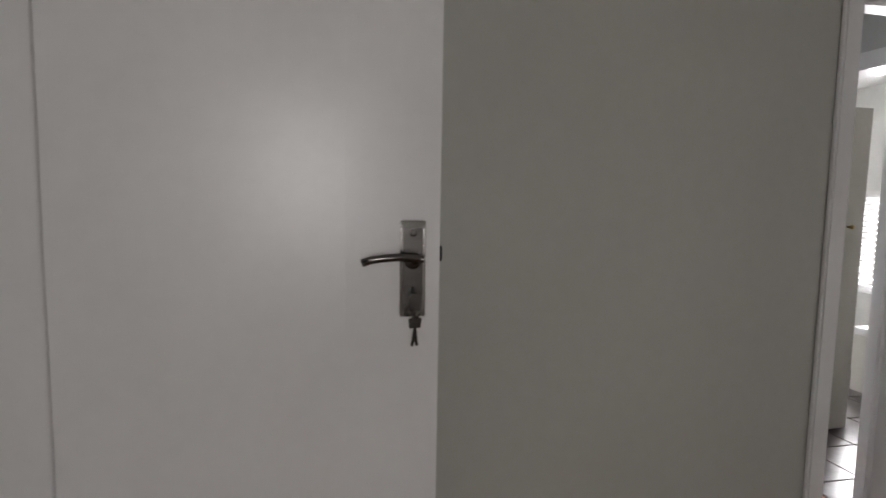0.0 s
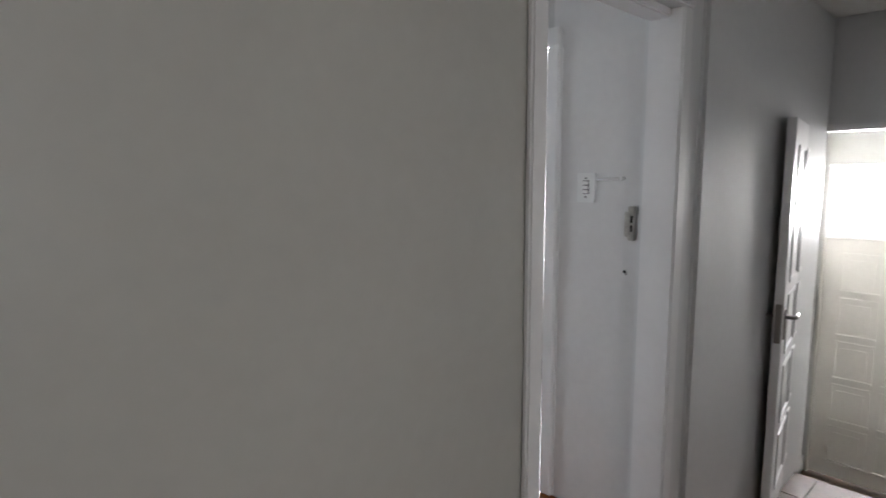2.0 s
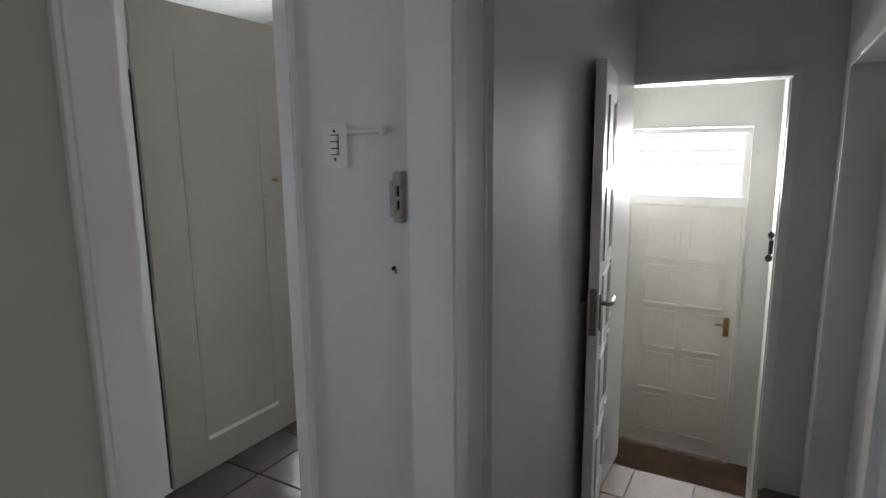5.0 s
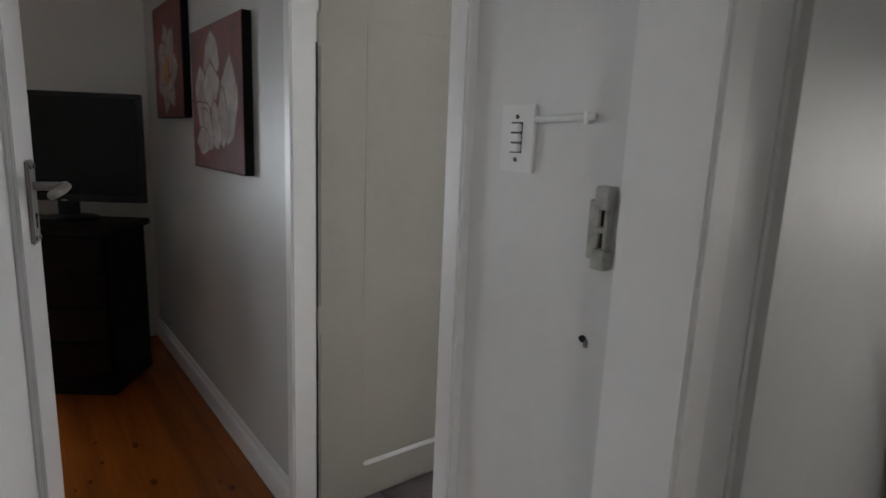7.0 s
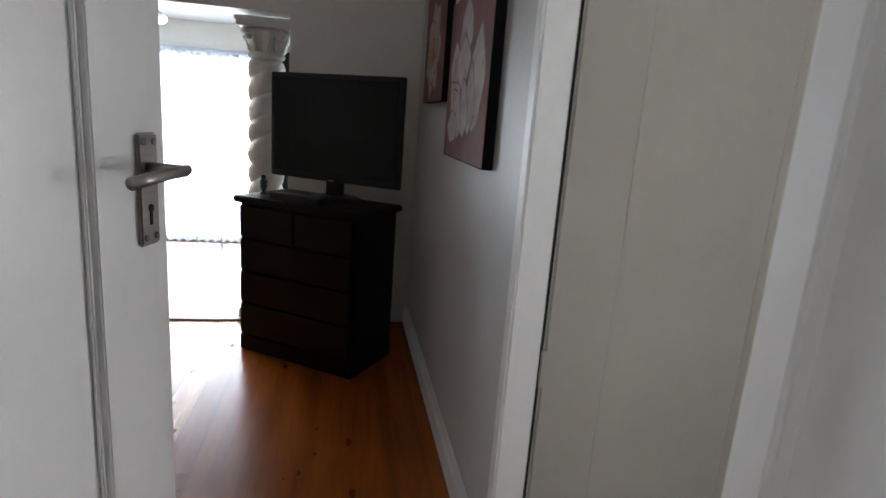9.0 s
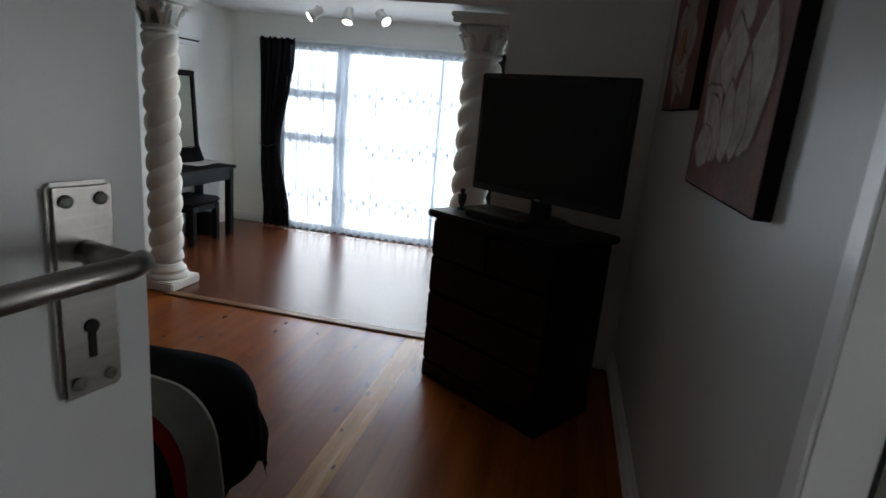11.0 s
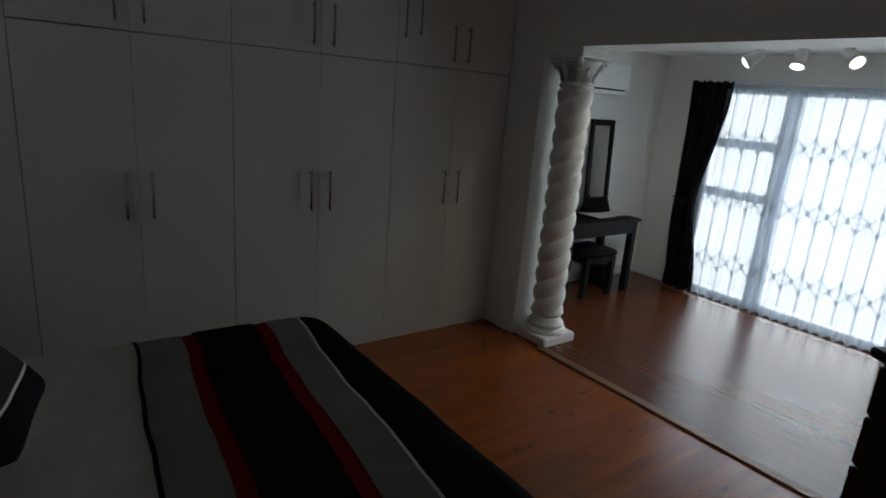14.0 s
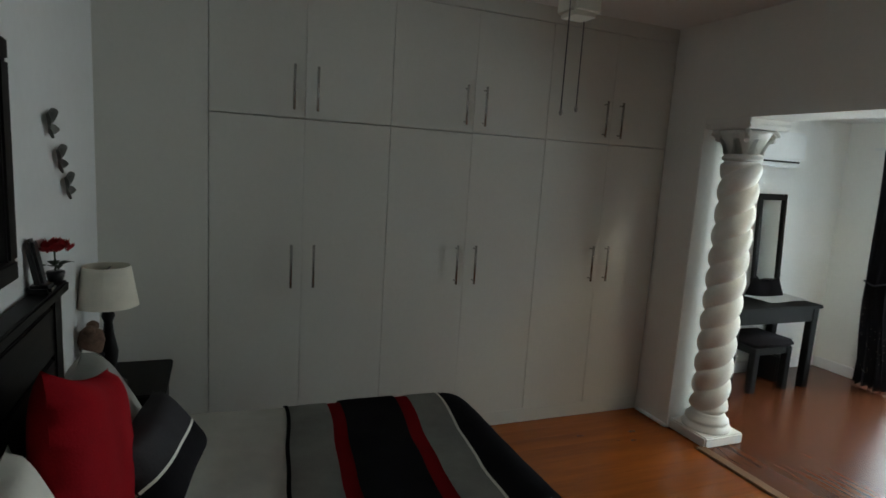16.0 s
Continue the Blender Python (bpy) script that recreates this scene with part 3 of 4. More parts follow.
tube([(0.785, -0.044, 1.268), (0.771, -0.046, 1.271), (0.74, -0.048, 1.273), (0.71, -0.048, 1.271), (0.69, -0.046, 1.268), (0.674, -0.043, 1.262)], 0.0075, 12, lever)
part("lever", lever, DARK_NICKEL, start_door, "slim curved lever", smooth=True)
keys = thing("key_bunch", pose(-0.92, 0.475, 0.0, 0, 0, -1.5), "two small steel keys on a ring in the door lock", "keys")
part("key_in_lock", boxes((0.7695, 0.7725, -0.035, -0.009, 1.190, 1.200), (0.762, 0.780, -0.052, -0.035, 1.185, 1.205), bevel=0.002), DARK_NICKEL, keys)
ring = [(0.771 + 0.012 * math.cos(a), -0.047, 1.178 + 0.016 * math.sin(a)) for a in (k * math.pi / 8 for k in range(17))]
part("ring", tube(ring, 0.0013, 8), DARK_NICKEL, keys)
for a, x in ((-8, 0.768), (10, 0.774)):
    k = boxes((-0.003, 0.003, -0.001, 0.001, -0.055, -0.018), (-0.011, 0.011, -0.0012, 0.0012, -0.020, -0.001), bevel=0.001)
    part("hanging_key", moved(k, Matrix.Translation((x, -0.048, 1.162)) @ pose(0, 0, 0, 0, a, 20)), DARK_NICKEL, keys)

# back door with ten panels, a transom light above
back = thing("door_6", pose(5.806, 1.142, DEEP), "white painted back door with ten panels and a brass handle", "door", kind="structure")
part("leaf", boxes((0, 0.045, -0.852, 0.0, 0.02, 2.155), bevel=0.003), BACK_WHITE, back)
for r in range(5):
    for c in range(2):
        y0, z0 = -0.757 + c * 0.345, 0.15 + r * 0.385
        part("panel", boxes((-0.022, 0.0, y0, y0 + 0.285, z0, z0 + 0.022), (-0.012, 0.0, y0, y0 + 0.285, z0 + 0.325, z0 + 0.345), (-0.010, 0, y0, y0 + 0.018, z0 + 0.022, z0 + 0.325), (-0.010, 0, y0 + 0.267, y0 + 0.285, z0 + 0.022, z0 + 0.325), (-0.004, 0, y0 + 0.05, y0 + 0.235, z0 + 0.06, z0 + 0.285), bevel=0.004), BACK_WHITE, back)
hp = part("back_plate", boxes((-0.008, 0, -0.818, -0.774, 1.10, 1.26), bevel=0.003), BRASS, back, "brass handle plate")
part("lever", tube([(-0.008, -0.796, 1.205), (-0.045, -0.796, 1.205), (-0.048, -0.715, 1.203)], 0.007), BRASS, hp, smooth=True)
window_back = thing("window_1", pose(5.806, 1.157, 0.0), "white transom window over the back door, glaring with daylight", "window", kind="structure")
part("window_frame", boxes((-0.02, 0.08, -0.89, 0.0, 0.892, 0.972), (-0.02, 0.08, -0.89, 0, 1.464, 1.508), (-0.02, 0.08, -0.89, -0.845, 0.972, 1.464), (-0.02, 0.08, -0.04, 0, 0.972, 1.464), bevel=0.004), GLOSS, window_back)
for z in (1.225, 1.325):
    part("glazing_bar", boxes((-0.005, 0.035, -0.845, -0.04, z, z + 0.016)), GLOSS, window_back)
pane = part("pane", boxes((0.02, 0.024, -0.845, -0.04, 0.972, 1.464)), PANE, window_back)
pane.visible_shadow = False
frame_trim("door_frame_6", [(5.79, 5.86, 0.262, 0.288, DEEP, 0.890), (5.79, 5.86, 1.144, 1.166, DEEP, 0.890)], "cream painted frame of the back door", BACK_WHITE)
tagged(part("backdrop_yard", boxes((7.5, 7.6, -2.0, 3.0, -1.5, 4.5)), DAY_WARM), "glaring bright yard outside", "backdrop", kind="structure")

# passage wall hangings
pic = thing("picture_frame", pose(5.46, 1.20, 0.70), "small dark framed picture hanging on the passage wall", "picture")
part("picture_border", boxes((-0.10, 0.10, -0.02, 0, 0, 0.26), bevel=0.003), BLACK, pic)
part("print", boxes((-0.08, 0.08, -0.023, -0.019, 0.025, 0.235)), PAPER, pic)
board = thing("wall_panel", pose(5.58, 1.20, -0.10), "grey metal distribution board on the passage wall", "wall panel")
part("cover", boxes((-0.16, 0.16, -0.035, 0, 0, 0.57), bevel=0.01), STEEL, board)
orn = thing("wall_ornament", pose(4.36, 0.085, 0.735), "small dark key-hook ornament on the passage wall", "ornament")
part("body", boxes((-0.04, 0.04, 0, 0.022, 0.04, 0.13), (-0.015, 0.015, 0, 0.035, 0.0, 0.04), (-0.025, 0.0, 0.0, 0.03, 0.13, 0.17), bevel=0.008), GATE, orn)

# ---- light switch, conduit and lock keep beside the bedroom door ----
sw = thing("light_switch", pose(EAST, 1.155, 1.322), "white triple light switch plate on the wall", "light switch")
part("plate", boxes((-0.008, 0, -0.042, 0.042, 0, 0.118), bevel=0.002), AIRCON, sw)
for k in range(3):
    part("rocker", boxes((-0.016, -0.007, -0.0125, 0.0125, 0.036 + k * 0.0175, 0.050 + k * 0.0175), bevel=0.002), PAPER, sw)
part("rocker_surround", boxes((-0.0090, -0.0078, -0.0140, 0.0140, 0.0335, 0.0880)), GATE, sw)
for z in (0.022, 0.097):
    part("screw", moved(lathe([(0.004, 0), (0.004, 0.002)], 10), Matrix.Translation((-0.008, 0, z)) @ pose(0, 0, 0, 0, -90)), GATE, sw)
cond = thing("cable_conduit", pose(EAST, 1.112, 1.414), "thin white painted cable conduit beside the switch", "conduit")
part("pipe", tube([(-0.006, 0.0, 0), (-0.006, -0.125, 0.004)], 0.006), GLOSS, cond, smooth=True)
part("clip", boxes((-0.012, 0, -0.116, -0.106, -0.007, 0.012), bevel=0.002), GLOSS, cond)
keep = thing("lock_keep", pose(EAST, 0.946, 1.196), "worn steel strike plate on the door frame", "strike plate")
part("plate", boxes((-0.010, 0.0, 0.012, 0.034, 0.0, 0.095), bevel=0.002), PAINTED_STEEL, keep)
part("box", boxes((-0.026, -0.003, -0.014, 0.012, -0.012, 0.02), (-0.026, -0.003, -0.014, 0.012, 0.082, 0.118), (-0.024, -0.005, -0.012, -0.006, 0.02, 0.082), (-0.024, -0.005, -0.006, 0.012, 0.046, 0.054), bevel=0.002), PAINTED_STEEL, keep)
part("recess", boxes((-0.006, -0.001, -0.006, 0.012, 0.02, 0.046), (-0.006, -0.001, -0.006, 0.012, 0.054, 0.082)), HOLE, keep)
peg = thing("screw_hole", pose(EAST, 0.976, 1.059), "small dark screw hole with a wall plug", "screw hole")
part("plug", moved(lathe([(0.006, 0), (0.006, 0.004)], 12), pose(-0.001, 0, 0, 0, -90)), HOLE, peg)
part("washer", boxes((-0.004, 0, -0.010, -0.002, -0.014, 0.0), bevel=0.001), STEEL, peg)


# ---- bathroom seen through the doorways ----
bw = thing("window_2", pose(4.0, 2.30, 0.65), "bathroom window with a pale slatted blind, bright outside", "window", kind="structure")
part("window_frame", boxes((0.02, 0.08, 0, 0.95, 0, 0.05), (0.02, 0.08, 0, 0.95, 0.77, 0.82), (0.02, 0.08, 0, 0.05, 0.05, 0.77), (0.02, 0.08, 0.90, 0.95, 0.05, 0.77), bevel=0.003), GLOSS, bw)
for k in range(15):
    part("slat", moved(box(-0.012, 0.012, 0.05, 0.90, 0, 0.002), Matrix.Translation((0.0, 0, 0.07 + k * 0.046)) @ pose(0, 0, 0, 0, 25)), PAPER, bw)
tagged(part("backdrop_garden_side", boxes((4.9, 5.0, 1.5, 4.5, -0.5, 2.2)), DAY_WARM), "bright outside beyond the bathroom window", "backdrop", kind="structure")
vanity = thing("vanity_unit", pose(3.75, 2.45, 0.0), "white bathroom vanity with a pale top", "vanity")
part("body", boxes((-0.22, 0.22, -0.3, 0.3, 0.0, 0.42), bevel=0.004), CUPBOARD, vanity)
part("top", boxes((-0.24, 0.24, -0.32, 0.32, 0.42, 0.47), bevel=0.01), PAPER, vanity)

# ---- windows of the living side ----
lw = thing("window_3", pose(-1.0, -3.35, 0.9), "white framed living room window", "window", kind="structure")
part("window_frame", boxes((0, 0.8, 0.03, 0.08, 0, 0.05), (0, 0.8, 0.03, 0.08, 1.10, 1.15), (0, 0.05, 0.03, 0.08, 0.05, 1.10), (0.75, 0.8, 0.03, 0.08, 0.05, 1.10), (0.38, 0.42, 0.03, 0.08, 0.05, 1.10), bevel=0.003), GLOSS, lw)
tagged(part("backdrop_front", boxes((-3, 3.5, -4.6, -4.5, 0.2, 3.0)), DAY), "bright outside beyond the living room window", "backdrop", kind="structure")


# ---- columns ----
def twisted_column(m):
    c = thing("twisted_column", m, "white cast plaster column with a twisted shaft and scrolled capital", "column", "columns of the opening")
    part("plinth", boxes((-0.145, 0.145, -0.145, 0.145, 0, 0.065), bevel=0.008), PLASTER, c)
    part("base_moulding", lathe([(0.135, 0.065), (0.138, 0.078), (0.132, 0.092), (0.118, 0.098), (0.113, 0.108), (0.122, 0.116), (0.120, 0.13), (0.108, 0.138), (0.098, 0.16), (0.094, 0.17)], 40), PLASTER, c, smooth=True)
    n, rows, z0, z1 = 48, 300, 0.165, 1.70
    bm = bmesh.new()
    grid = []
    for j in range(rows + 1):
        z = z0 + (z1 - z0) * j / rows
        ring = []
        for k in range(n):
            a = 2 * math.pi * k / n
            fade = min(1, (z - z0) / 0.03, (z1 - z) / 0.03)
            r = 0.082 + 0.026 * (abs(math.cos(a - math.pi * (z - z0) / 0.132)) ** 0.6) * fade
            ring.append(bm.verts.new((r * math.cos(a), r * math.sin(a), z)))
        grid.append(ring)
    for a, b in zip(grid, grid[1:]):
        for k in range(n):
            bm.faces.new((a[k], a[(k + 1) % n], b[(k + 1) % n], b[k]))
    part("shaft", bm, PLASTER, c, "rope-twisted shaft", smooth=True)
    cap = part("capital", lathe([(0.092, 1.69), (0.104, 1.70), (0.106, 1.715), (0.094, 1.722), (0.093, 1.74), (0.104, 1.79), (0.125, 1.84), (0.138, 1.862)], 32), PLASTER, c, "capital with leaves and corner scrolls", smooth=True)
    for k in range(4):
        t = pose(0, 0, 0, 0, 0, 45 + 90 * k)
        spiral = [(0.128 + 0.034 * (1 - s / 26) * math.cos(s * 0.55), 0, 1.832 + 0.034 * (1 - s / 26) * math.sin(s * 0.55)) for s in range(24)]
        part("scroll", moved(tube(spiral, 0.014, 8), t), PLASTER, cap, smooth=True)
        for off in (-22, 22):
            leaf = sheet(lambda u, v: ((0.103 + 0.036 * v * v + 0.006 * math.cos((u - 0.5) * 6)), (u - 0.5) * 0.06 * (1 - 0.5 * v), 1.73 + 0.085 * v), 6, 6, 0.006)
            part("leaf", moved(leaf, pose(0, 0, 0, 0, 0, 90 * k + off)), PLASTER, cap, smooth=True)
    part("abacus", boxes((-0.150, 0.150, -0.150, 0.150, 1.868, 1.895), (-0.158, 0.158, -0.158, 0.158, 1.895, 1.924), bevel=0.006), PLASTER, c)
    return c


column = twisted_column(pose(-0.985, 4.66, 0.0) @ Matrix.Diagonal((1.02, 1.02, 0.983, 1)))
copy_thing(column, pose(1.07, 4.66, 0.0) @ Matrix.Diagonal((1.02, 1.02, 0.983, 1)))


# ---- built-in wardrobe ----
def bar_handle(parent, y, z0, z1):
    bm = tube([(0.034, y, z0), (0.034, y, z1)], 0.0065)
    for z in (z0 + 0.018, z1 - 0.018):
        tube([(0.0, y, z), (0.034, y, z)], 0.0042, 8, bm)
    part("handle", bm, HANDLE, parent, "slim steel bar handle", smooth=True)


def wardrobe_unit(name, y0, y1, z0, z1, h0, h1, label):
    u = thing(name, pose(WEST, y0, z0), label, "wardrobe", "built-in wardrobe units")
    w, h = y1 - y0, z1 - z0
    part("body", boxes((-0.58, -0.020, 0.001, w - 0.001, 0, h)), CUPBOARD, u)
    mid = w / 2
    for a, b, hy in ((0.0012, mid - 0.0006, mid - 0.055), (mid + 0.0006, w - 0.0012, mid + 0.055)):
        d = part("door", boxes((-0.018, 0, a, b, 0.001, h - 0.001), bevel=0.0012), CUPBOARD, u)
        bar_handle(d, hy, h0 - z0, h1 - z0)


for y0, y1 in ((1.836, 2.702), (2.702, 3.622), (3.622, 4.495)):
    wardrobe_unit("wardrobe_unit", y0, y1, 0.088, 1.718, 0.888, 1.106, "white melamine wardrobe with two closed doors and bar handles")
    wardrobe_unit("top_cupboard", y0, y1, 1.721, 2.355, 1.757, 1.966, "white melamine top cupboard with two closed doors")
structure("wardrobe_plinth", boxes((-1.97, WEST - 0.005, 1.836, 4.495, 0, 0.086)), CUPBOARD, "white wardrobe plinth", "plinth")
structure("wardrobe_filler", boxes((-1.97, WEST + 0.003, 1.836, 4.497, 2.357, CEIL)), CUPBOARD, "white filler panel over the wardrobe", "panel")


# ---- dresser and television in the corner ----
dresser = thing("chest_of_drawers", pose(1.437, 3.996, 0, 0, 0, -34.4), "dark stained wooden chest of drawers across the corner", "chest of drawers")
part("carcass", boxes((-0.37, 0.37, -0.20, 0.20, 0.09, 0.845), bevel=0.004), DARK, dresser)
part("plinth", boxes((-0.375, 0.375, -0.21, 0.20, 0.0, 0.09), bevel=0.006), DARK, dresser)
part("top", boxes((-0.40, 0.40, -0.235, 0.215, 0.845, 0.88), bevel=0.008), DARK, dresser)
for k in range(4):
    z = 0.11 + k * 0.183
    for x0, x1 in (((-0.36, -0.005), (0.005, 0.36)) if k == 3 else ((-0.36, 0.36),)):
        part("drawer", boxes((x0, x1, -0.222, -0.20, z, z + 0.172), bevel=0.005), DARK, dresser)
tv = thing("television", pose(1.510, 4.043, 0.88, 0, 0, -33.5), "flat black television switched off on the chest", "television")
part("bezel", boxes((-0.418, 0.418, -0.028, 0.004, 0.098, 0.665), bevel=0.006), BLACK, tv)
part("screen", boxes((-0.392, 0.392, -0.0305, -0.027, 0.135, 0.64)), SCREEN, tv)
part("back_housing", boxes((-0.3, 0.3, 0.004, 0.05, 0.14, 0.55), bevel=0.015), BLACK, tv)
part("neck", boxes((-0.05, 0.05, -0.01, 0.03, 0.015, 0.16), bevel=0.006), BLACK, tv)
part("foot", lathe([(0.15, 0), (0.15, 0.008), (0.13, 0.016), (0.05, 0.022)], 32), BLACK, tv, smooth=True)
part("badge", boxes((-0.015, 0.015, -0.032, -0.028, 0.10, 0.108)), STEEL, tv)
box_set = thing("media_box", pose(1.37, 3.945, 0.88, 0, 0, -34.4), "flat black decoder box under the television", "decoder")
part("case", boxes((-0.17, 0.15, -0.10, -0.02, 0, 0.035), bevel=0.005), BLACK, box_set)
orb = thing("glass_ornament", pose(1.125, 4.12, 0.88), "small clear glass ornament with a dark rim", "ornament")
part("body", lathe([(0.022, 0), (0.022, 0.004), (0.008, 0.012), (0.02, 0.04), (0.022, 0.075), (0.018, 0.08)], 18), DARK_GLASS, orb, smooth=True)
part("rim", boxes((-0.012, 0.012, -0.004, 0.004, 0.08, 0.105), bevel=0.003), BLACK, orb)


# ---- canvases ----
def canvas(y0, y1, z0, z1, petals, label):
    c = thing("flower_canvas", pose(EAST, (y0 + y1) / 2, z0), label, "painting", "flower canvases on the wall")
    w, h = y1 - y0, z1 - z0
    part("canvas", boxes((-0.036, -0.001, -w / 2, w / 2, 0, h), bevel=0.003), CANVAS, c)
    for k, (cy, cz, a, length, width) in enumerate(petals):
        def f(u, v):
            s = math.sin(math.pi * u ** 0.8) ** 0.85
            p, q = (u - 0.1) * length, (v - 0.5) * width * s * (1 + 0.12 * math.sin(9 * u + k))
            return (-0.0374 - 0.0006 * k, cy * w + p * math.sin(a) + q * math.cos(a), cz * h + p * math.cos(a) - q * math.sin(a))
        part("painted_petal", sheet(f, 12, 8), PETAL, c, smooth=True)
        def g(u, v):
            s = math.sin(math.pi * u ** 0.8) ** 0.8
            p, q = (u - 0.12) * length * 1.08, (v - 0.5) * width * 1.08 * s * (1 + 0.12 * math.sin(9 * u + k))
            return (-0.0371 - 0.0006 * k, cy * w + p * math.sin(a) + q * math.cos(a), cz * h + p * math.cos(a) - q * math.sin(a))
        part("petal_shadow", sheet(g, 12, 4), PETAL_SHADE, c)
    part("canvas_side", boxes((-0.0355, -0.001, -w / 2 - 0.003, -w / 2, 0, h), (-0.0355, -0.001, w / 2, w / 2 + 0.003, 0, h), (-0.0355, -0.001, -w / 2, w / 2, -0.003, 0)), BED_BLACK, c, "black painted canvas side")
    return c


one = canvas(2.557, 3.262, 1.215, 1.803, [(0.05, 0.66, 0.0, 0.19, 0.22), (0.26, 0.40, 0.12, 0.22, 0.20), (-0.24, 0.24, -0.14, 0.34, 0.22), (0.06, 0.46, 0.05, 0.19, 0.22),
             (0.10, 0.24, 0.95, 0.26, 0.16), (-0.16, 0.20, 0.0, 0.24, 0.14), (-0.05, 0.18, 0.2, 0.20, 0.14), (0.06, 0.18, 0.75, 0.22, 0.13), (0.14, 0.20, 1.6, 0.19, 0.12)], "maroon canvas with a large white painted flower")
two = canvas(3.427, 4.05, 1.437, 2.015, [(0.0, 0.42, 0.2 + k * 0.9, 0.26, 0.20) for k in range(7)] + [(0.0, 0.42, k * 1.05, 0.14, 0.10) for k in range(3)], "maroon canvas with a pale round flower and orange heart")
part("painted_heart", moved(lathe([(0.07, 0), (0.06, 0.003), (0.02, 0.005)], 20), pose(-0.044, 0, 0.23, 0, -90)), HEART, two, smooth=True)


# ---- bed ----
bed = thing("bed", pose(-0.09, 1.36, 0), "double bed with a dark wooden headboard", "bed")
part("base", boxes((-0.70, 0.70, 0.09, 1.53, 0.0, 0.26), bevel=0.02), BED_BLACK, bed)
part("mattress", boxes((-0.72, 0.72, 0.09, 1.56, 0.26, 0.46), bevel=0.05), BED_WHITE, bed, smooth=True)
head = part("headboard", boxes((-0.455, 0.86, 0.022, 0.052, 0.0, 1.085), bevel=0.006), DARK, bed, "dark stained slatted headboard")
part("top_shelf", boxes((-0.485, 0.90, 0.022, 0.085, 1.085, 1.12), bevel=0.006), DARK, head)
for k in range(5):
    part("head_panel", boxes((-0.42, 0.82, 0.052, 0.064, 0.28 + k * 0.158, 0.428 + k * 0.158), bevel=0.004), DARK, head)
for x in (-0.455, 0.78):
    part("post", boxes((x, x + 0.08, 0.052, 0.07, 0, 1.085), bevel=0.005), DARK, head)

duvet = thing("duvet", pose(-0.09, 1.36, 0.0), "striped black, grey, red and cream duvet spread over the bed", "duvet")
BED_TOP, FOOT = 0.525, 1.605
XS = [-0.86, -0.845, -0.83, -0.81, -0.77, -0.72, -0.66, -0.55, -0.4, -0.2, 0, 0.2, 0.4, 0.55, 0.66, 0.72, 0.77, 0.81, 0.83, 0.845, 0.86]


def cover_point(s, y):
    """Over the mattress: s runs across the bed, beyond 0.80 down the sides; y along it, beyond FOOT down its end."""
    r, wide, long = 0.16, 0.67, FOOT - 0.14
    side, end = max(0.0, abs(s) - wide), max(0.0, y - long)
    over = math.hypot(side, end)
    x, z, yy = s, BED_TOP + 0.025 * max(0.0, 1 - y / 1.2), y
    if over:
        a = min(over / r, math.pi / 2)
        rest = max(0.0, over - r * math.pi / 2)
        out, drop = r * math.sin(a) + 0.10 * rest, r * (1 - math.cos(a)) + rest
        if side:
            x = math.copysign(wide + out * side / over, s)
        if end:
            yy = long + out * end / over
        z -= drop
    w = noise.noise(Vector((s * 3.1, y * 3.3, 0.3))) * 0.012 + noise.noise(Vector((s * 9, y * 8, 2.0))) * 0.004
    fold = 0.018 * math.sin(s * 22) * min(1, max(0, end - 0.12) * 4) + 0.018 * math.sin(y * 19) * min(1, max(0, side - 0.12) * 4)
    return (x + (math.copysign(fold, s) if side else 0), yy + (fold if end else 0), max(0.05, z + w))


def band(name, y0, y1, material, label, rise=0.0, rows=None, slant=0.0):
    rows = rows or max(3, int((y1 - y0) / 0.025))
    part(name, sheet(lambda u, v: tuple(Vector(cover_point((u - 0.5) * 2 * 1.08, y0 - 0.003 + (y1 - y0 + 0.006) * v + slant * (u - 0.5) + 0.012 * noise.noise(Vector((u * 9, 0.7, 0.2))))) + Vector((0, 0, rise))), 80, rows, -0.012), material, duvet, label, smooth=True)


SKEW = -0.19
band("cream_field", 0.25, 0.712, BED_WHITE, "cream quilted field", slant=SKEW)
band("black_edging", 0.712, 0.720, BED_BLACK, "narrow black edging", 0.009, slant=SKEW)
band("grey_field", 0.720, 0.877, BED_GREY, "grey field", 0.004, slant=SKEW)
band("red_stripe", 0.877, 0.934, BED_RED, "red stripe", slant=SKEW)
band("black_field", 0.934, 1.165, BED_BLACK, "black field", 0.009, slant=SKEW)
band("red_stripe", 1.165, 1.228, BED_RED, "red stripe", slant=SKEW)
band("grey_field", 1.228, 1.362, BED_GREY, "grey field", 0.004, slant=SKEW)
band("white_piping", 1.362, 1.367, BED_WHITE, "thin white piping", 0.009, slant=SKEW)
band("black_end", 1.367, FOOT + 0.34, BED_BLACK, "black foot end hanging down", slant=SKEW)


def cushion(name, m, w, h, t, material, label, stripes=(), rows=()):
    c = thing(name, m, label, "cushion")
    def f(sign, u0=0.0, u1=1.0, lift=0.0, v0=0.0, v1=1.0):
        def g(u, v):
            u, v = u0 + (u1 - u0) * u, v0 + (v1 - v0) * v
            a, b = 2 * u - 1, 2 * v - 1
            puff = max(0, (1 - a ** 4) * (1 - b ** 4)) ** 0.5
            pinch = 1 - 0.06 * (1 - abs(a) ** 2) * abs(b) - 0.0
            return (a * w / 2 * (1 - 0.07 * (1 - b * b)), sign * (t / 2 * puff + lift) + noise.noise(Vector((a * 2, b * 2, sign))) * 0.006, b * h / 2 * (1 - 0.07 * (1 - a * a)) * pinch + h / 2)
        return g
    bm = sheet(f(1), 20, 20)
    join(bm, sheet(f(-1), 20, 20))
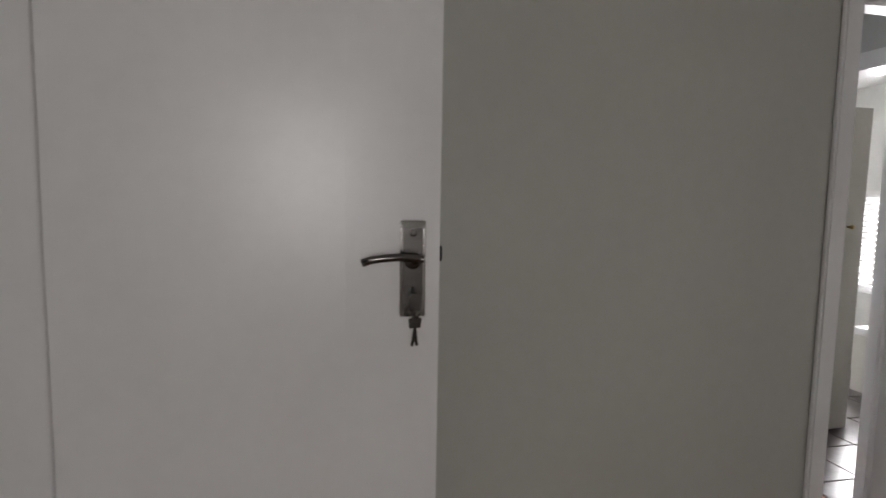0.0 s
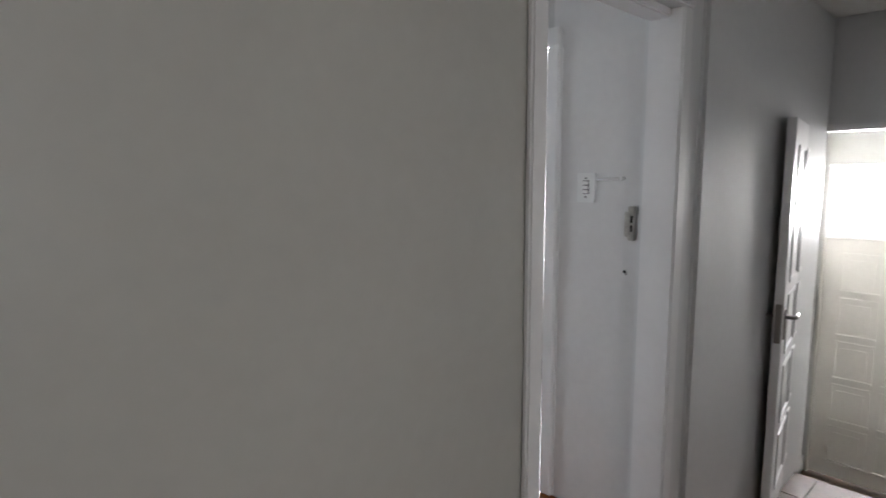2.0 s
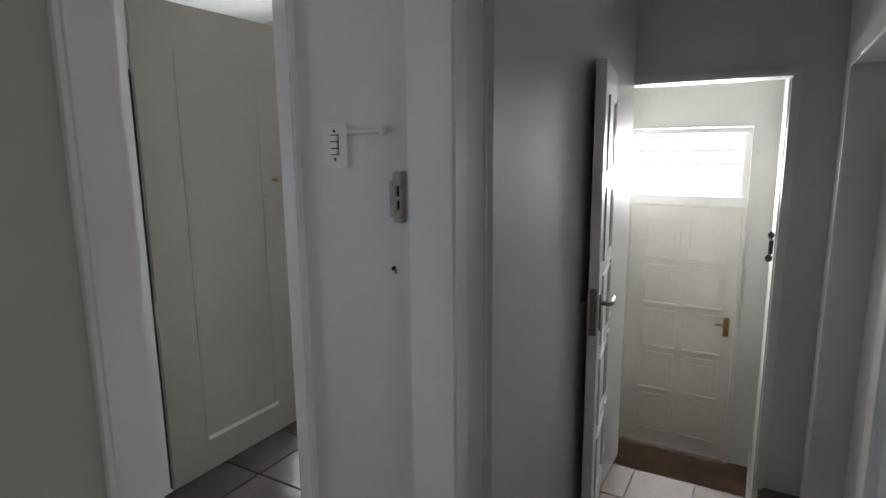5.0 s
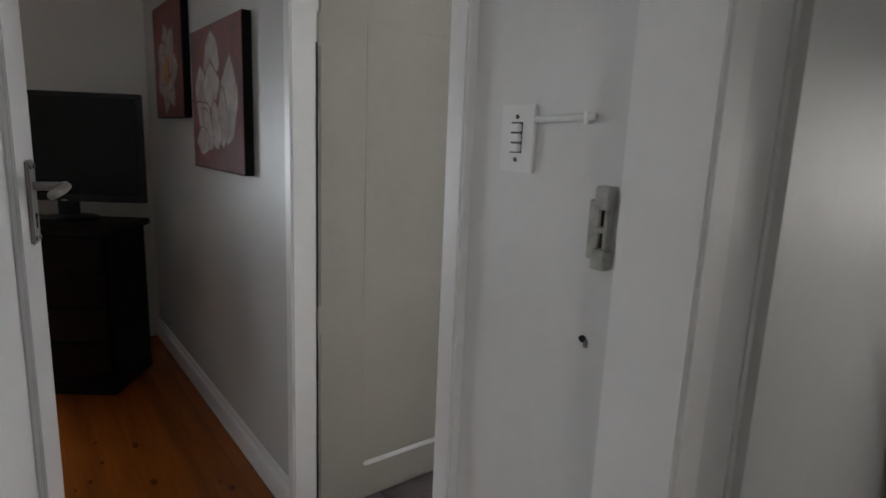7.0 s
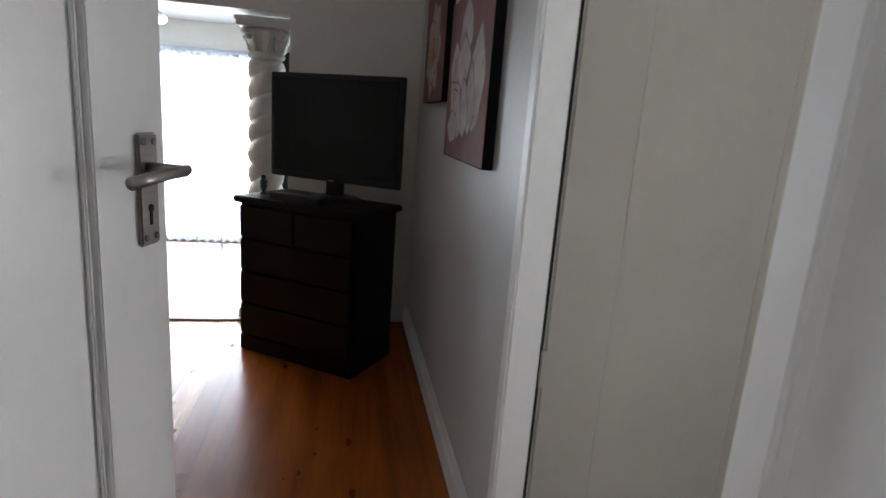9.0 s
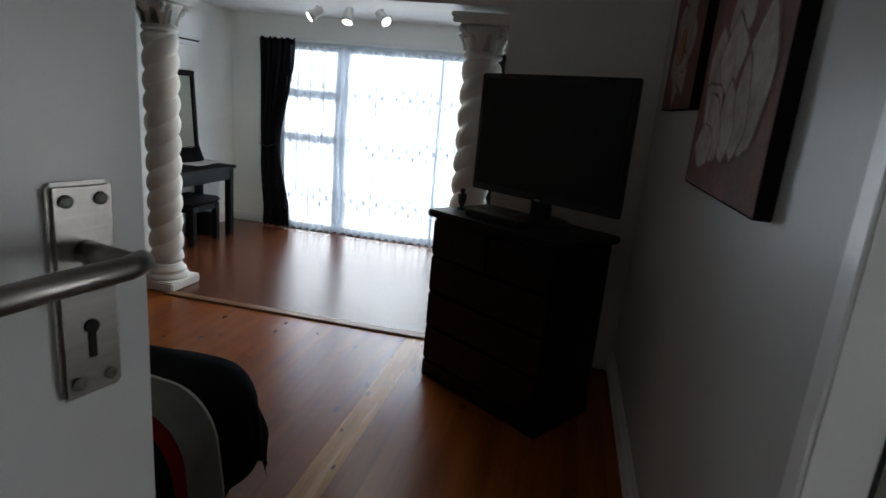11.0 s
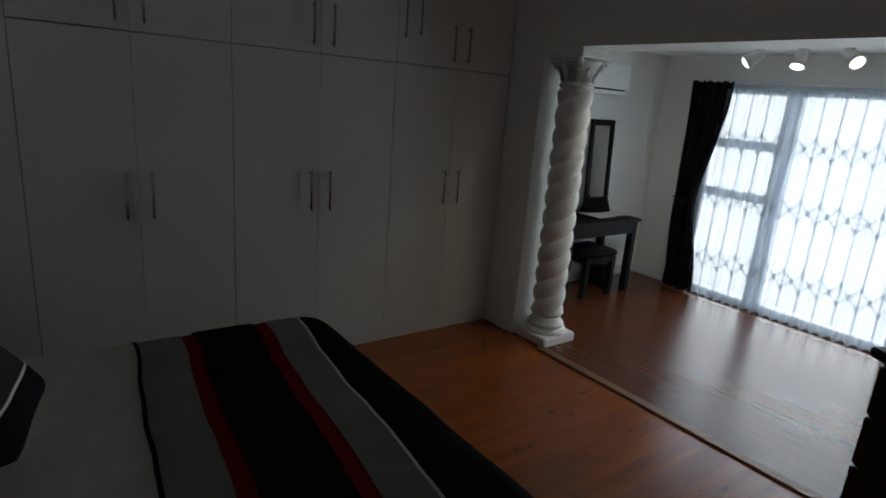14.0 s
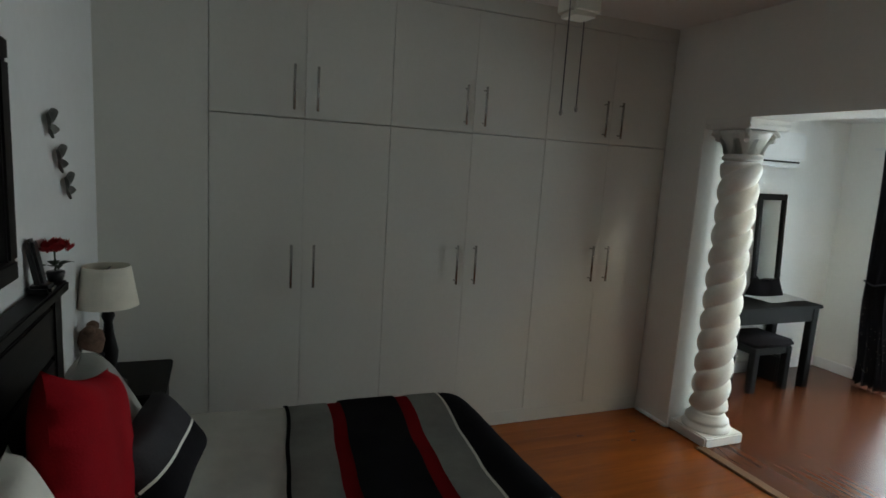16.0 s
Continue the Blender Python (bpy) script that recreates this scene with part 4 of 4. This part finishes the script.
    bmesh.ops.remove_doubles(bm, verts=bm.verts[:], dist=0.0005)
    part("cover", bm, material, c, smooth=True)
    for u0, u1, m2 in stripes:
        for s in (1, -1):
            part("stripe", sheet(f(s, u0, u1, 0.003), 6, 20), m2, c, smooth=True)
    for v0, v1, m2 in rows:
        for s in (1, -1):
            part("stripe", sheet(f(s, 0, 1, 0.003, v0, v1), 20, 8), m2, c, smooth=True)
    return c


cushion("pillow", pose(-0.47, 1.62, 0.47, 26, 0, 2), 0.62, 0.40, 0.20, BED_GREY, "grey pillow with black and pale piping against the headboard", [(0.0, 0.02, BED_BLACK), (0.02, 0.06, BED_WHITE)])
cushion("pillow", pose(0.36, 1.60, 0.50, 22, 0, -2), 0.60, 0.42, 0.16, BED_WHITE, "white pillow against the headboard")
cushion("scatter_cushion", pose(-0.02, 1.60, 0.55, 10, -20, -8), 0.46, 0.45, 0.16, BED_RED, "red square scatter cushion standing on the bed")
cushion("scatter_cushion", pose(-0.33, 1.79, 0.515, 36, 0, -10), 0.46, 0.27, 0.16, BED_CHARCOAL, "charcoal and black striped small cushion with white piping", rows=[(0.05, 0.46, BED_BLACK), (0.46, 0.495, BED_WHITE), (0.015, 0.05, BED_WHITE), (0.0, 0.015, BED_GREY)])
cushion("pillow", pose(0.42, 1.78, 0.51, 34, 0, 0), 0.5, 0.34, 0.15, BED_WHITE, "white pillow leaning on another")

# ---- bedside ----
stand = thing("nightstand", pose(-1.13, 1.535, 0) @ Matrix.Diagonal((1, 1, 0.847, 1)), "dark stained wooden nightstand", "nightstand")
part("body", boxes((-0.19, 0.19, -0.14, 0.12, 0.06, 0.645), bevel=0.004), DARK, stand)
part("top", boxes((-0.21, 0.21, -0.15, 0.15, 0.645, 0.68), bevel=0.006), DARK, stand)
for z in (0.10, 0.40):
    d = part("drawer", boxes((-0.175, 0.175, 0.12, 0.135, z, z + 0.2), bevel=0.004), DARK, stand)
    part("knob", moved(lathe([(0.006, 0), (0.012, 0.015), (0.01, 0.025)], 12), Matrix.Translation((0, 0.135, z + 0.1)) @ pose(0, 0, 0, -90)), STEEL, d, smooth=True)
for x in (-0.19, 0.15):
    for y in (-0.14, 0.08):
        part("foot", boxes((x, x + 0.04, y, y + 0.04, 0, 0.06)), DARK, stand)
lamp = thing("table_lamp", pose(-1.05, 1.473, 0.576), "table lamp with a dark turned foot and cream shade, unlit", "lamp")
part("foot", lathe([(0.062, 0), (0.062, 0.014), (0.05, 0.024), (0.03, 0.036), (0.020, 0.07), (0.032, 0.12), (0.034, 0.15), (0.020, 0.22), (0.016, 0.27), (0.025, 0.295), (0.018, 0.32), (0.010, 0.335), (0.010, 0.39)], 28), DARK, lamp, smooth=True)
shade = bmesh.new()
for r0, r1 in ((0.110, 0.084), (0.107, 0.081)):
    join(shade, sheet(lambda u, v: ((r0 + (r1 - r0) * v) * math.cos(u * 2 * math.pi), (r0 + (r1 - r0) * v) * math.sin(u * 2 * math.pi), 0.338 + 0.158 * v), 40, 2))
part("shade", shade, SHADE, lamp, "cream cloth shade", smooth=True)
part("spider", boxes((-0.081, 0.081, -0.002, 0.002, 0.476, 0.480), (-0.002, 0.002, -0.081, 0.081, 0.476, 0.480)), STEEL, lamp)

rose = thing("silk_rose", pose(-0.555, 1.415, 1.12) @ Matrix.Scale(0.92, 4), "red silk rose with dark leaves on the headboard", "flower")
part("pot", lathe([(0.022, 0), (0.028, 0.03), (0.026, 0.035)], 16), BLACK, rose, smooth=True)
part("stem", tube([(0, 0, 0.03), (0.0, 0.0, 0.07), (0.004, 0, 0.105)], 0.003, 8), LEAF, rose)
for k in range(14):
    a, tilt, r = k * 2.4, 0.25 + 0.085 * k, 0.012 + 0.0027 * k
    petal = sheet(lambda u, v: (r + 0.02 * v * math.sin(tilt), (u - 0.5) * 0.046 * math.sin(math.pi * (0.15 + 0.8 * v)), 0.105 + 0.04 * v * math.cos(tilt * 0.8) + 0.004 * math.sin(u * 9)), 6, 5, 0.0015)
    part("petal", moved(petal, pose(0, 0, 0, 0, 0, math.degrees(a))), ROSE, rose, smooth=True)
for a in (20, 140, 200, 320):
    leaf = sheet(lambda u, v: (0.01 + 0.062 * v, (u - 0.5) * 0.036 * math.sin(math.pi * min(1, v + 0.05)), 0.05 + 0.012 * math.sin(v * 3)), 4, 6, 0.001)
    part("leaf", moved(leaf, pose(0, 0, 0, 0, 0, a)), LEAF, rose, smooth=True)
phone = thing("cordless_phone", pose(-0.40, 1.415, 1.12), "black cordless phone standing in its cradle", "phone")
part("cradle", boxes((-0.035, 0.035, -0.03, 0.03, 0, 0.025), bevel=0.008), BLACK, phone)
part("handset", moved(boxes((-0.024, 0.024, -0.012, 0.012, 0, 0.135), bevel=0.008), pose(0, 0, 0.02, 10, 0, 0)), BLACK, phone)
clock = thing("small_bear", pose(-0.955, 1.43, 0.576) @ Matrix.Scale(1.12, 4), "small brown plush toy with a dotted scarf beside the bed", "toy")
bm = lathe([(0.025, 0.0), (0.042, 0.04), (0.042, 0.09), (0.025, 0.14), (0.035, 0.17), (0.042, 0.20), (0.035, 0.232), (0.012, 0.25)], 20)
for s in (-1, 1):
    lathe([(0.004, 0), (0.02, 0.012), (0.02, 0.026), (0.006, 0.036)], 12, bm, (s * 0.032, 0, 0.225))
plush = mat("brown_plush", (0.14, 0.08, 0.055), 0.95, vary=0.3, scale=30, fine=200, bump=0.4)
clock_body = part("body", bm, plush, clock, smooth=True)
part("scarf", lathe([(0.028, 0.128), (0.04, 0.145), (0.032, 0.16)], 20), BED_BLACK, clock, "black scarf with white dots", smooth=True)


# ---- on the wall behind the bed ----
glass_mirror = thing("wall_mirror", pose(0.385, SOUTH_BED + 0.004, 1.195) @ Matrix.Diagonal((1, 1, 0.86, 1)), "large black framed mirror over the bed", "mirror")
part("mirror_frame", boxes((-0.62, 0.62, 0, 0.03, 0, 0.06), (-0.62, 0.62, 0, 0.03, 0.62, 0.68), (-0.62, -0.56, 0, 0.03, 0.06, 0.62), (0.56, 0.62, 0, 0.03, 0.06, 0.62), bevel=0.006), DARK, glass_mirror)
part("mirror_glass", boxes((-0.56, 0.56, 0.004, 0.010, 0.06, 0.62)), MIRROR, glass_mirror)


def butterfly(x, z, s, tilt):
    b = thing("butterfly_ornament", pose(x, SOUTH_BED + 0.006, z, 0, tilt, 0), "small pewter butterfly ornament on the wall", "ornament", "butterfly ornaments")
    part("body", tube([(0, 0.006, -0.03 * s), (0, 0.009, 0), (0, 0.006, 0.035 * s)], 0.004, 8), PEWTER, b, smooth=True)
    for side in (-1, 1):
        for dz, w, h in ((0.018, 0.045, 0.05), (-0.016, 0.035, 0.035)):
            part("wing", sheet(lambda u, v: (side * (0.003 + w * s * u), 0.004 + 0.022 * u, dz * s + (v - 0.5) * h * s * math.sin(math.pi * (0.2 + 0.75 * u)) + 0.012 * u * s * (1 if dz > 0 else -1)), 8, 6, 0.002), PEWTER, b, smooth=True)


for x, z in ((-0.66, 1.593), (-0.762, 1.483), (-0.860, 1.389)):
    butterfly(x, z, 0.95, 20)

# ceiling light with pull chains
fan = thing("ceiling_lamp", pose(-0.04, 2.86, CEIL), "white ceiling lamp with two hanging pull chains", "ceiling lamp")
part("rod", tube([(0, 0, 0), (0, 0, -0.26)], 0.016), PAPER, fan, smooth=True)
part("canopy", lathe([(0.06, 0), (0.06, -0.02), (0.03, -0.05)], 24), PAPER, fan, smooth=True)
part("housing", lathe([(0.03, -0.22), (0.075, -0.25), (0.08, -0.30), (0.06, -0.33)], 28), PAPER, fan, smooth=True)
part("glass_shade", boxes((-0.05, 0.05, -0.05, 0.05, -0.445, -0.33), bevel=0.014), SHADE, fan)
for k, (dx, dy, l) in enumerate(((0.03, -0.05, 0.71), (-0.02, 0.035, 0.69))):
    chain = part("pull_chain", tube([(dx, dy, -0.33), (dx, dy, -l)], 0.0022, 6), GATE, fan)
    part("pull", lathe([(0.003, -l - 0.02), (0.006, -l - 0.012), (0.003, -l)], 10, None, (dx, dy, 0)), STEEL, chain)

# ---- sun room ----
door = thing("window_4", pose(0, END, 0), "white aluminium glass sliding door, very bright outside", "sliding door", kind="structure")
part("window_frame", boxes((-1.30, 1.30, 0.03, 0.12, 0.0, 0.05), (-1.30, 1.30, 0.03, 0.12, 1.785, 1.845), (-1.30, -1.24, 0.03, 0.12, 0.05, 1.785), (1.24, 1.30, 0.03, 0.12, 0.05, 1.785), bevel=0.004), ALU, door)
for x, w in ((-0.63, 0.11), (0.36, 0.03)):
    part("mullion", boxes((x - w / 2, x + w / 2, 0.035, 0.115, 0.05, 1.785), bevel=0.004), ALU, door)
for z in (0.89, 1.32):
    part("glazing_bar", boxes((-1.24, -0.685, 0.05, 0.10, z, z + 0.075), bevel=0.004), ALU, door)
for x0, x1 in ((-1.24, -0.685), (-0.575, 0.345), (0.375, 1.24)):
    p = part("pane", boxes((x0, x1, 0.07, 0.075, 0.05, 1.785)), PANE, door)
    p.visible_shadow = False

gate = thing("security_gate", pose(0, END - 0.03, 0), "folding steel trellis security gate across the glass door", "security gate")
part("bottom_track", boxes((-1.28, 1.28, -0.02, 0.02, 0.0, 0.018)), GATE, gate)
part("top_track", boxes((-1.28, 1.28, -0.02, 0.02, 1.765, 1.785)), GATE, gate)
post = part("post", boxes((-0.0036, 0.0036, -0.005, 0.005, 0.018, 1.765)), GATE, gate)
post.location.x = -1.2
for k in range(1, 19):
    o = new("post", post.data)
    o.parent, o.location = gate, (-1.2 + k * 0.135, 0, 0)
link = bmesh.new()
tube([(0, 0, -0.075), (0.0675, 0.003, 0), (0.135, 0, 0.075)], 0.0036, 6, link)
tube([(0, -0.004, 0.075), (0.0675, -0.005, 0), (0.135, -0.004, -0.075)], 0.0036, 6, link)
for z in (-0.075, 0.075):
    lathe([(0.0, z - 0.032), (0.013, z - 0.004), (0.013, z + 0.004), (0.0, z + 0.032)], 8, link, (0, -0.003, 0))
lathe([(0.0, -0.030), (0.014, -0.004), (0.014, 0.004), (0.0, 0.030)], 8, link, (0.0675, -0.003, 0))
first = part("trellis_link", link, GATE, gate)
first.location = (-1.2, -0.008, 0.35)
for k in range(18):
    for z in (0.35, 0.90, 1.38):
        if k or z > 0.4:
            o = new("trellis_link", first.data)
            o.parent, o.location = gate, (-1.2 + k * 0.135, -0.008, z)


def drape(name, x_top, x_mid, x_low, y, z0, z1, folds, material, label, category, depth=0.03, parts=60, thick=0.004):
    """A hanging curtain; x_top, x_mid and x_low are its (left, right) edges at the rail, at the tie and at the hem."""
    c = thing(name, pose(0, y, z0), label, category)
    h = z1 - z0
    def f(u, v):
        t = 1 - v
        k = min(1, t / 0.55) if t < 0.55 else 1 - (t - 0.55) / 0.45
        k = k * k * (3 - 2 * k)
        base = x_top if t < 0.55 else x_low
        left, right = (base[i] + (x_mid[i] - base[i]) * k for i in (0, 1))
        squeeze = (right - left) / max(0.01, x_top[1] - x_top[0])
        wave = math.sin(u * folds * 2 * math.pi + 0.5 * math.sin(v * 3)) + 0.35 * math.sin(u * folds * 4.7 + v)
        return (left + (right - left) * u + 0.01 * math.sin(v * 9 + u * 20), depth * wave * (1.25 - 0.5 * squeeze) * (0.75 + 0.25 * t), h * v + (0.008 * math.sin(u * folds * 6.3) if v == 0 else 0))
    part("cloth", sheet(f, parts * 2, 40, thick), material, c, smooth=True)
    return c


left_drape = drape("black_curtain", (-1.45, -1.06), (-1.42, -1.20), (-1.39, -1.09), END - 0.11, 0.015, 1.86, 6, NAVY, "long black curtain gathered at the side of the glass door", "curtain", 0.035)
part("tieback", tube([(-1.40, -0.05, 0.83), (-1.32, -0.06, 0.80), (-1.22, -0.05, 0.84)], 0.008, 8), NAVY, left_drape, smooth=True)
right_drape = drape("black_curtain", (0.87, 1.33), (0.80, 1.26), (0.84, 1.30), END - 0.11, 0.015, 1.86, 6, NAVY, "long black curtain gathered at the far side of the glass door", "curtain", 0.035)
sequins = bmesh.new()
spark = random.Random(9)
for k in range(45):
    z = spark.uniform(0.12, 0.62) ** 1.0
    lathe_disc = moved(lathe([(0.0032, 0), (0.002, 0.0015)], 6), Matrix.Translation((spark.uniform(-1.38, -1.16), -0.058, z)) @ pose(0, 0, 0, 90))
    join(sequins, lathe_disc)
tagged(part("sequins", sequins, STEEL, left_drape, "scattered silver sequins"), kind="stuff")
drape("sheer_curtain", (-1.16, 0.90), (-1.18, 0.90), (-1.16, 0.90), END - 0.10, 0.02, 1.80, 26, SHEER, "white sheer voile curtain across the glass door", "curtain", 0.026, 160, 0.0)
rail = thing("curtain_rail", pose(0, END - 0.10, 1.85), "white curtain rail along the wall", "curtain rail")
part("rail", boxes((-1.52, 1.52, -0.012, 0.012, 0.0, 0.022), bevel=0.003), AIRCON, rail)
for x in (-1.4, 0.0, 1.4):
    part("bracket", boxes((x - 0.01, x + 0.01, 0.012, 0.10, 0.004, 0.02)), AIRCON, rail)
tagged(part("backdrop_garden", boxes((-3.5, 3.5, 7.35, 7.45, -0.25, 3.2)), DAY), "glaring bright garden outside", "backdrop", kind="structure")
structure("ground_outside", boxes((-8, 8, END + 0.2, 9.5, -0.35, -0.26)), mat("pale_paving", (0.45, 0.43, 0.40), 0.8, vary=0.15), "pale paving outside the glass door", "ground")

spots = thing("spot_lamp_bar", pose(0.10, 5.07, EXT_CEIL), "white ceiling lamp with three lit spots on a curved bar", "ceiling lamp")
part("bar", tube([(-0.25 + 0.05 * k, 0, -0.135 + 0.075 * math.sin(math.pi * k / 10)) for k in range(11)], 0.009), STEEL, spots, smooth=True)
part("ceiling_plate", lathe([(0.05, 0), (0.05, -0.015), (0.012, -0.022), (0.012, -0.09)], 24), PAPER, spots, smooth=True)
for k, (x, tilt) in enumerate(((-0.225, 50), (0.0, 0), (0.225, -50))):
    zz = -0.190
    t = Matrix.Translation((x, 0, zz)) @ pose(0, 0, 0, -22, tilt, 0)
    part("stem", tube([(x, 0, zz), (x, 0, -0.06 if x == 0 else -0.125)], 0.007, 8), HANDLE, spots)
    s = part("spot", moved(lathe([(0.014, 0.05), (0.024, 0.042), (0.028, 0.02), (0.032, -0.02), (0.044, -0.052)], 20), t), PAPER, spots, smooth=True)
    lit = new("spot_light", bpy.data.lights.new("spot_light", "SPOT"))
    lit.data.energy, lit.data.spot_size, lit.data.color, lit.data.shadow_soft_size = 15, radians(112), (1.0, 0.90, 0.72), 0.10
    lit.matrix_basis = pose(0.10, 5.07, EXT_CEIL) @ Matrix.Translation(t @ Vector((0, 0, -0.085))) @ pose(0, 0, 0, 8, tilt * 0.5, 0)
    part("bulb", moved(lathe([(0.032, -0.0525), (0.029, -0.060), (0.012, -0.066)], 20), t), BULB, s, "glowing bulb", smooth=True)

aircon = thing("air_conditioner", pose(EXT_W, 5.60, 1.665), "white split air conditioner on the wall", "air conditioner")
part("case", boxes((0, 0.19, -0.42, 0.42, 0.058, 0.27), bevel=0.02), AIRCON, aircon)
part("louvre", boxes((0.02, 0.16, -0.40, 0.40, 0.015, 0.045), bevel=0.006), AIRCON, aircon)
part("outlet", boxes((0.0, 0.155, -0.40, 0.40, 0.046, 0.060)), HOLE, aircon)

desk = thing("dressing_table", pose(-1.605, 5.71, -0.035), "black wooden dressing table against the wall", "dressing table")
part("top", boxes((-0.19, 0.21, -0.44, 0.46, 0.665, 0.695), bevel=0.005), DESK, desk)
part("apron", boxes((-0.18, 0.19, -0.41, 0.42, 0.565, 0.665), bevel=0.003), DESK, desk)
for x in (-0.185, 0.135):
    for y in (-0.42, 0.38):
        part("leg", boxes((x, x + 0.06, y, y + 0.06, 0.035, 0.665), bevel=0.004), DESK, desk)
mirror = thing("standing_mirror", pose(-1.735, 5.93, 0.655, 0, -3, 11), "tall black framed mirror leaning on the dressing table", "mirror")
part("mirror_frame", boxes((0, 0.025, -0.20, 0.20, 0, 0.085), (0, 0.025, -0.20, 0.20, 0.765, 0.815), (0, 0.025, -0.20, -0.15, 0.085, 0.765), (0, 0.025, 0.15, 0.20, 0.085, 0.765), bevel=0.004), DARK, mirror)
part("mirror_glass", boxes((0.006, 0.012, -0.15, 0.15, 0.085, 0.765)), MIRROR, mirror)
stool = thing("dressing_stool", pose(-1.57, 5.73, 0), "black wooden stool with a padded seat", "stool")
part("seat", boxes((-0.17, 0.17, -0.20, 0.20, 0.345, 0.40), bevel=0.018), BED_BLACK, stool, smooth=True)
part("apron", boxes((-0.15, 0.15, -0.18, 0.18, 0.29, 0.345), bevel=0.003), DESK, stool)
for x in (-0.16, 0.11):
    for y in (-0.19, 0.14):
        part("leg", boxes((x, x + 0.05, y, y + 0.05, 0, 0.345), bevel=0.004), DESK, stool)
cloth = thing("folded_towel", pose(-1.54, 5.84, 0.66, 0, 0, 4), "folded white towel on the dressing table", "towel")
part("cloth", sheet(lambda u, v: ((u - 0.5) * 0.23, (v - 0.5) * 0.46, 0.032 + 0.002 * math.sin(v * 8 + u * 3)), 10, 14, 0.032), TOWEL, cloth, smooth=True)
bag = thing("toiletry_bag", pose(-1.65, 5.84, 0.695), "small black cosmetics bag on the dressing table", "bag")
part("pouch", sheet(lambda u, v: (0.07 * math.cos(u * 2 * math.pi) * (1 - 0.5 * v), 0.19 * math.sin(u * 2 * math.pi) * (1 - 0.3 * v) + 0.012 * math.sin(u * 19), 0.12 * v + 0.012 * math.sin(u * 11) * v), 32, 8, 0.004), BED_BLACK, bag, smooth=True)
part("zip", tube([(0, -0.12, 0.116), (0.004, 0, 0.124), (0, 0.12, 0.116)], 0.005, 8), BLACK, bag)
bin_ = thing("waste_bin", pose(-1.60, 5.42, 0), "white plastic waste bin under the dressing table", "bin")
part("tub", lathe([(0.09, 0), (0.11, 0.26), (0.115, 0.262), (0.112, 0.268), (0.105, 0.26), (0.086, 0.01)], 24), PAPER, bin_, smooth=True)
case = thing("black_case", pose(-1.66, 6.03, 0), "small black case on the floor by the table", "case")
part("body", boxes((-0.10, 0.12, -0.07, 0.07, 0, 0.22), bevel=0.012), BLACK, case)
part("grip", tube([(0, -0.04, 0.22), (0, -0.03, 0.25), (0, 0.03, 0.25), (0, 0.04, 0.22)], 0.006, 8), BLACK, case)

# ---- floor pieces ----
rng = random.Random(4)
x = -1.43
k = 0
while x < 2.005:
    w = min(0.112, 2.005 - x)
    cuts = [0.935] + sorted(rng.uniform(1.4, 4.1) for _ in range(1 if k % 2 else 0)) + [ARCH - 0.001 if x < -1.2 else 4.525 if x < -0.87 else ARCH - 0.037]
    for a, b in zip(cuts, cuts[1:]):
        me = bpy.data.meshes.new("plank")
        bm = boxes((0.0001, w - 0.0001, 0.0003, b - a - 0.0003, -0.012, 0.0), bevel=0.0004)
        bm.to_mesh(me)
        bm.free()
        share("plank", me, PINE_PALE if k == 20 else PINE, floor_bed, Matrix.Translation((x, a, 0)))
    x += w
    k += 1
for _ in range(95):
    kx, ky, r = rng.uniform(-1.2, 1.9), rng.uniform(1.2, 4.4), rng.uniform(0.005, 0.017)
    if kx < 0.8 and ky < 3.0:
        continue
    knot = moved(lathe([(r, -0.004), (r * 0.985, 0.0004)], 12), Matrix.Translation((kx, ky, 0.0)) @ Matrix.Diagonal((0.8, 1.7, 1, 1)))
    part("knot", knot, KNOT, floor_bed)
y, k = 4.535, 0
while y < END + 0.03:
    x = EXT_W - (0.5 if k % 2 else 0.0)
    while x < EXT_E:
        a, b = max(x, EXT_W), min(x + 1.21, EXT_E)
        me = bpy.data.meshes.new("board")
        bm = boxes((0, b - a - 0.0004, 0.0001, 0.1899, -0.010, 0.0))
        bm.to_mesh(me)
        bm.free()
        share("board", me, LAMINATE, floor_sun, Matrix.Translation((a, y, 0)))
        x += 1.21
    y += 0.19
    k += 1
tile_me = bpy.data.meshes.new("tile")
bm = boxes((0.003, 0.297, 0.003, 0.297, -0.012, 0.0), bevel=0.003)
bm.to_mesh(tile_me)
bm.free()
for i in range(5):
    for j in range(5):
        share("tile", tile_me, TILE, floor_passage, Matrix.Translation((3.76 - 0.30 * (i + 1), -0.56 + 0.30 * j, LOW)))
slate_me = bpy.data.meshes.new("slate_tile")
bm = boxes((0.004, 0.326, 0.004, 0.326, -0.010, 0.0), bevel=0.002)
bm.to_mesh(slate_me)
bm.free()
for i in range(6):
    for j in range(9):
        share("tile", slate_me, SLATE, floor_bath, Matrix.Translation((2.014 + 0.33 * i, 0.97 + 0.33 * j - 0.02, 0)))
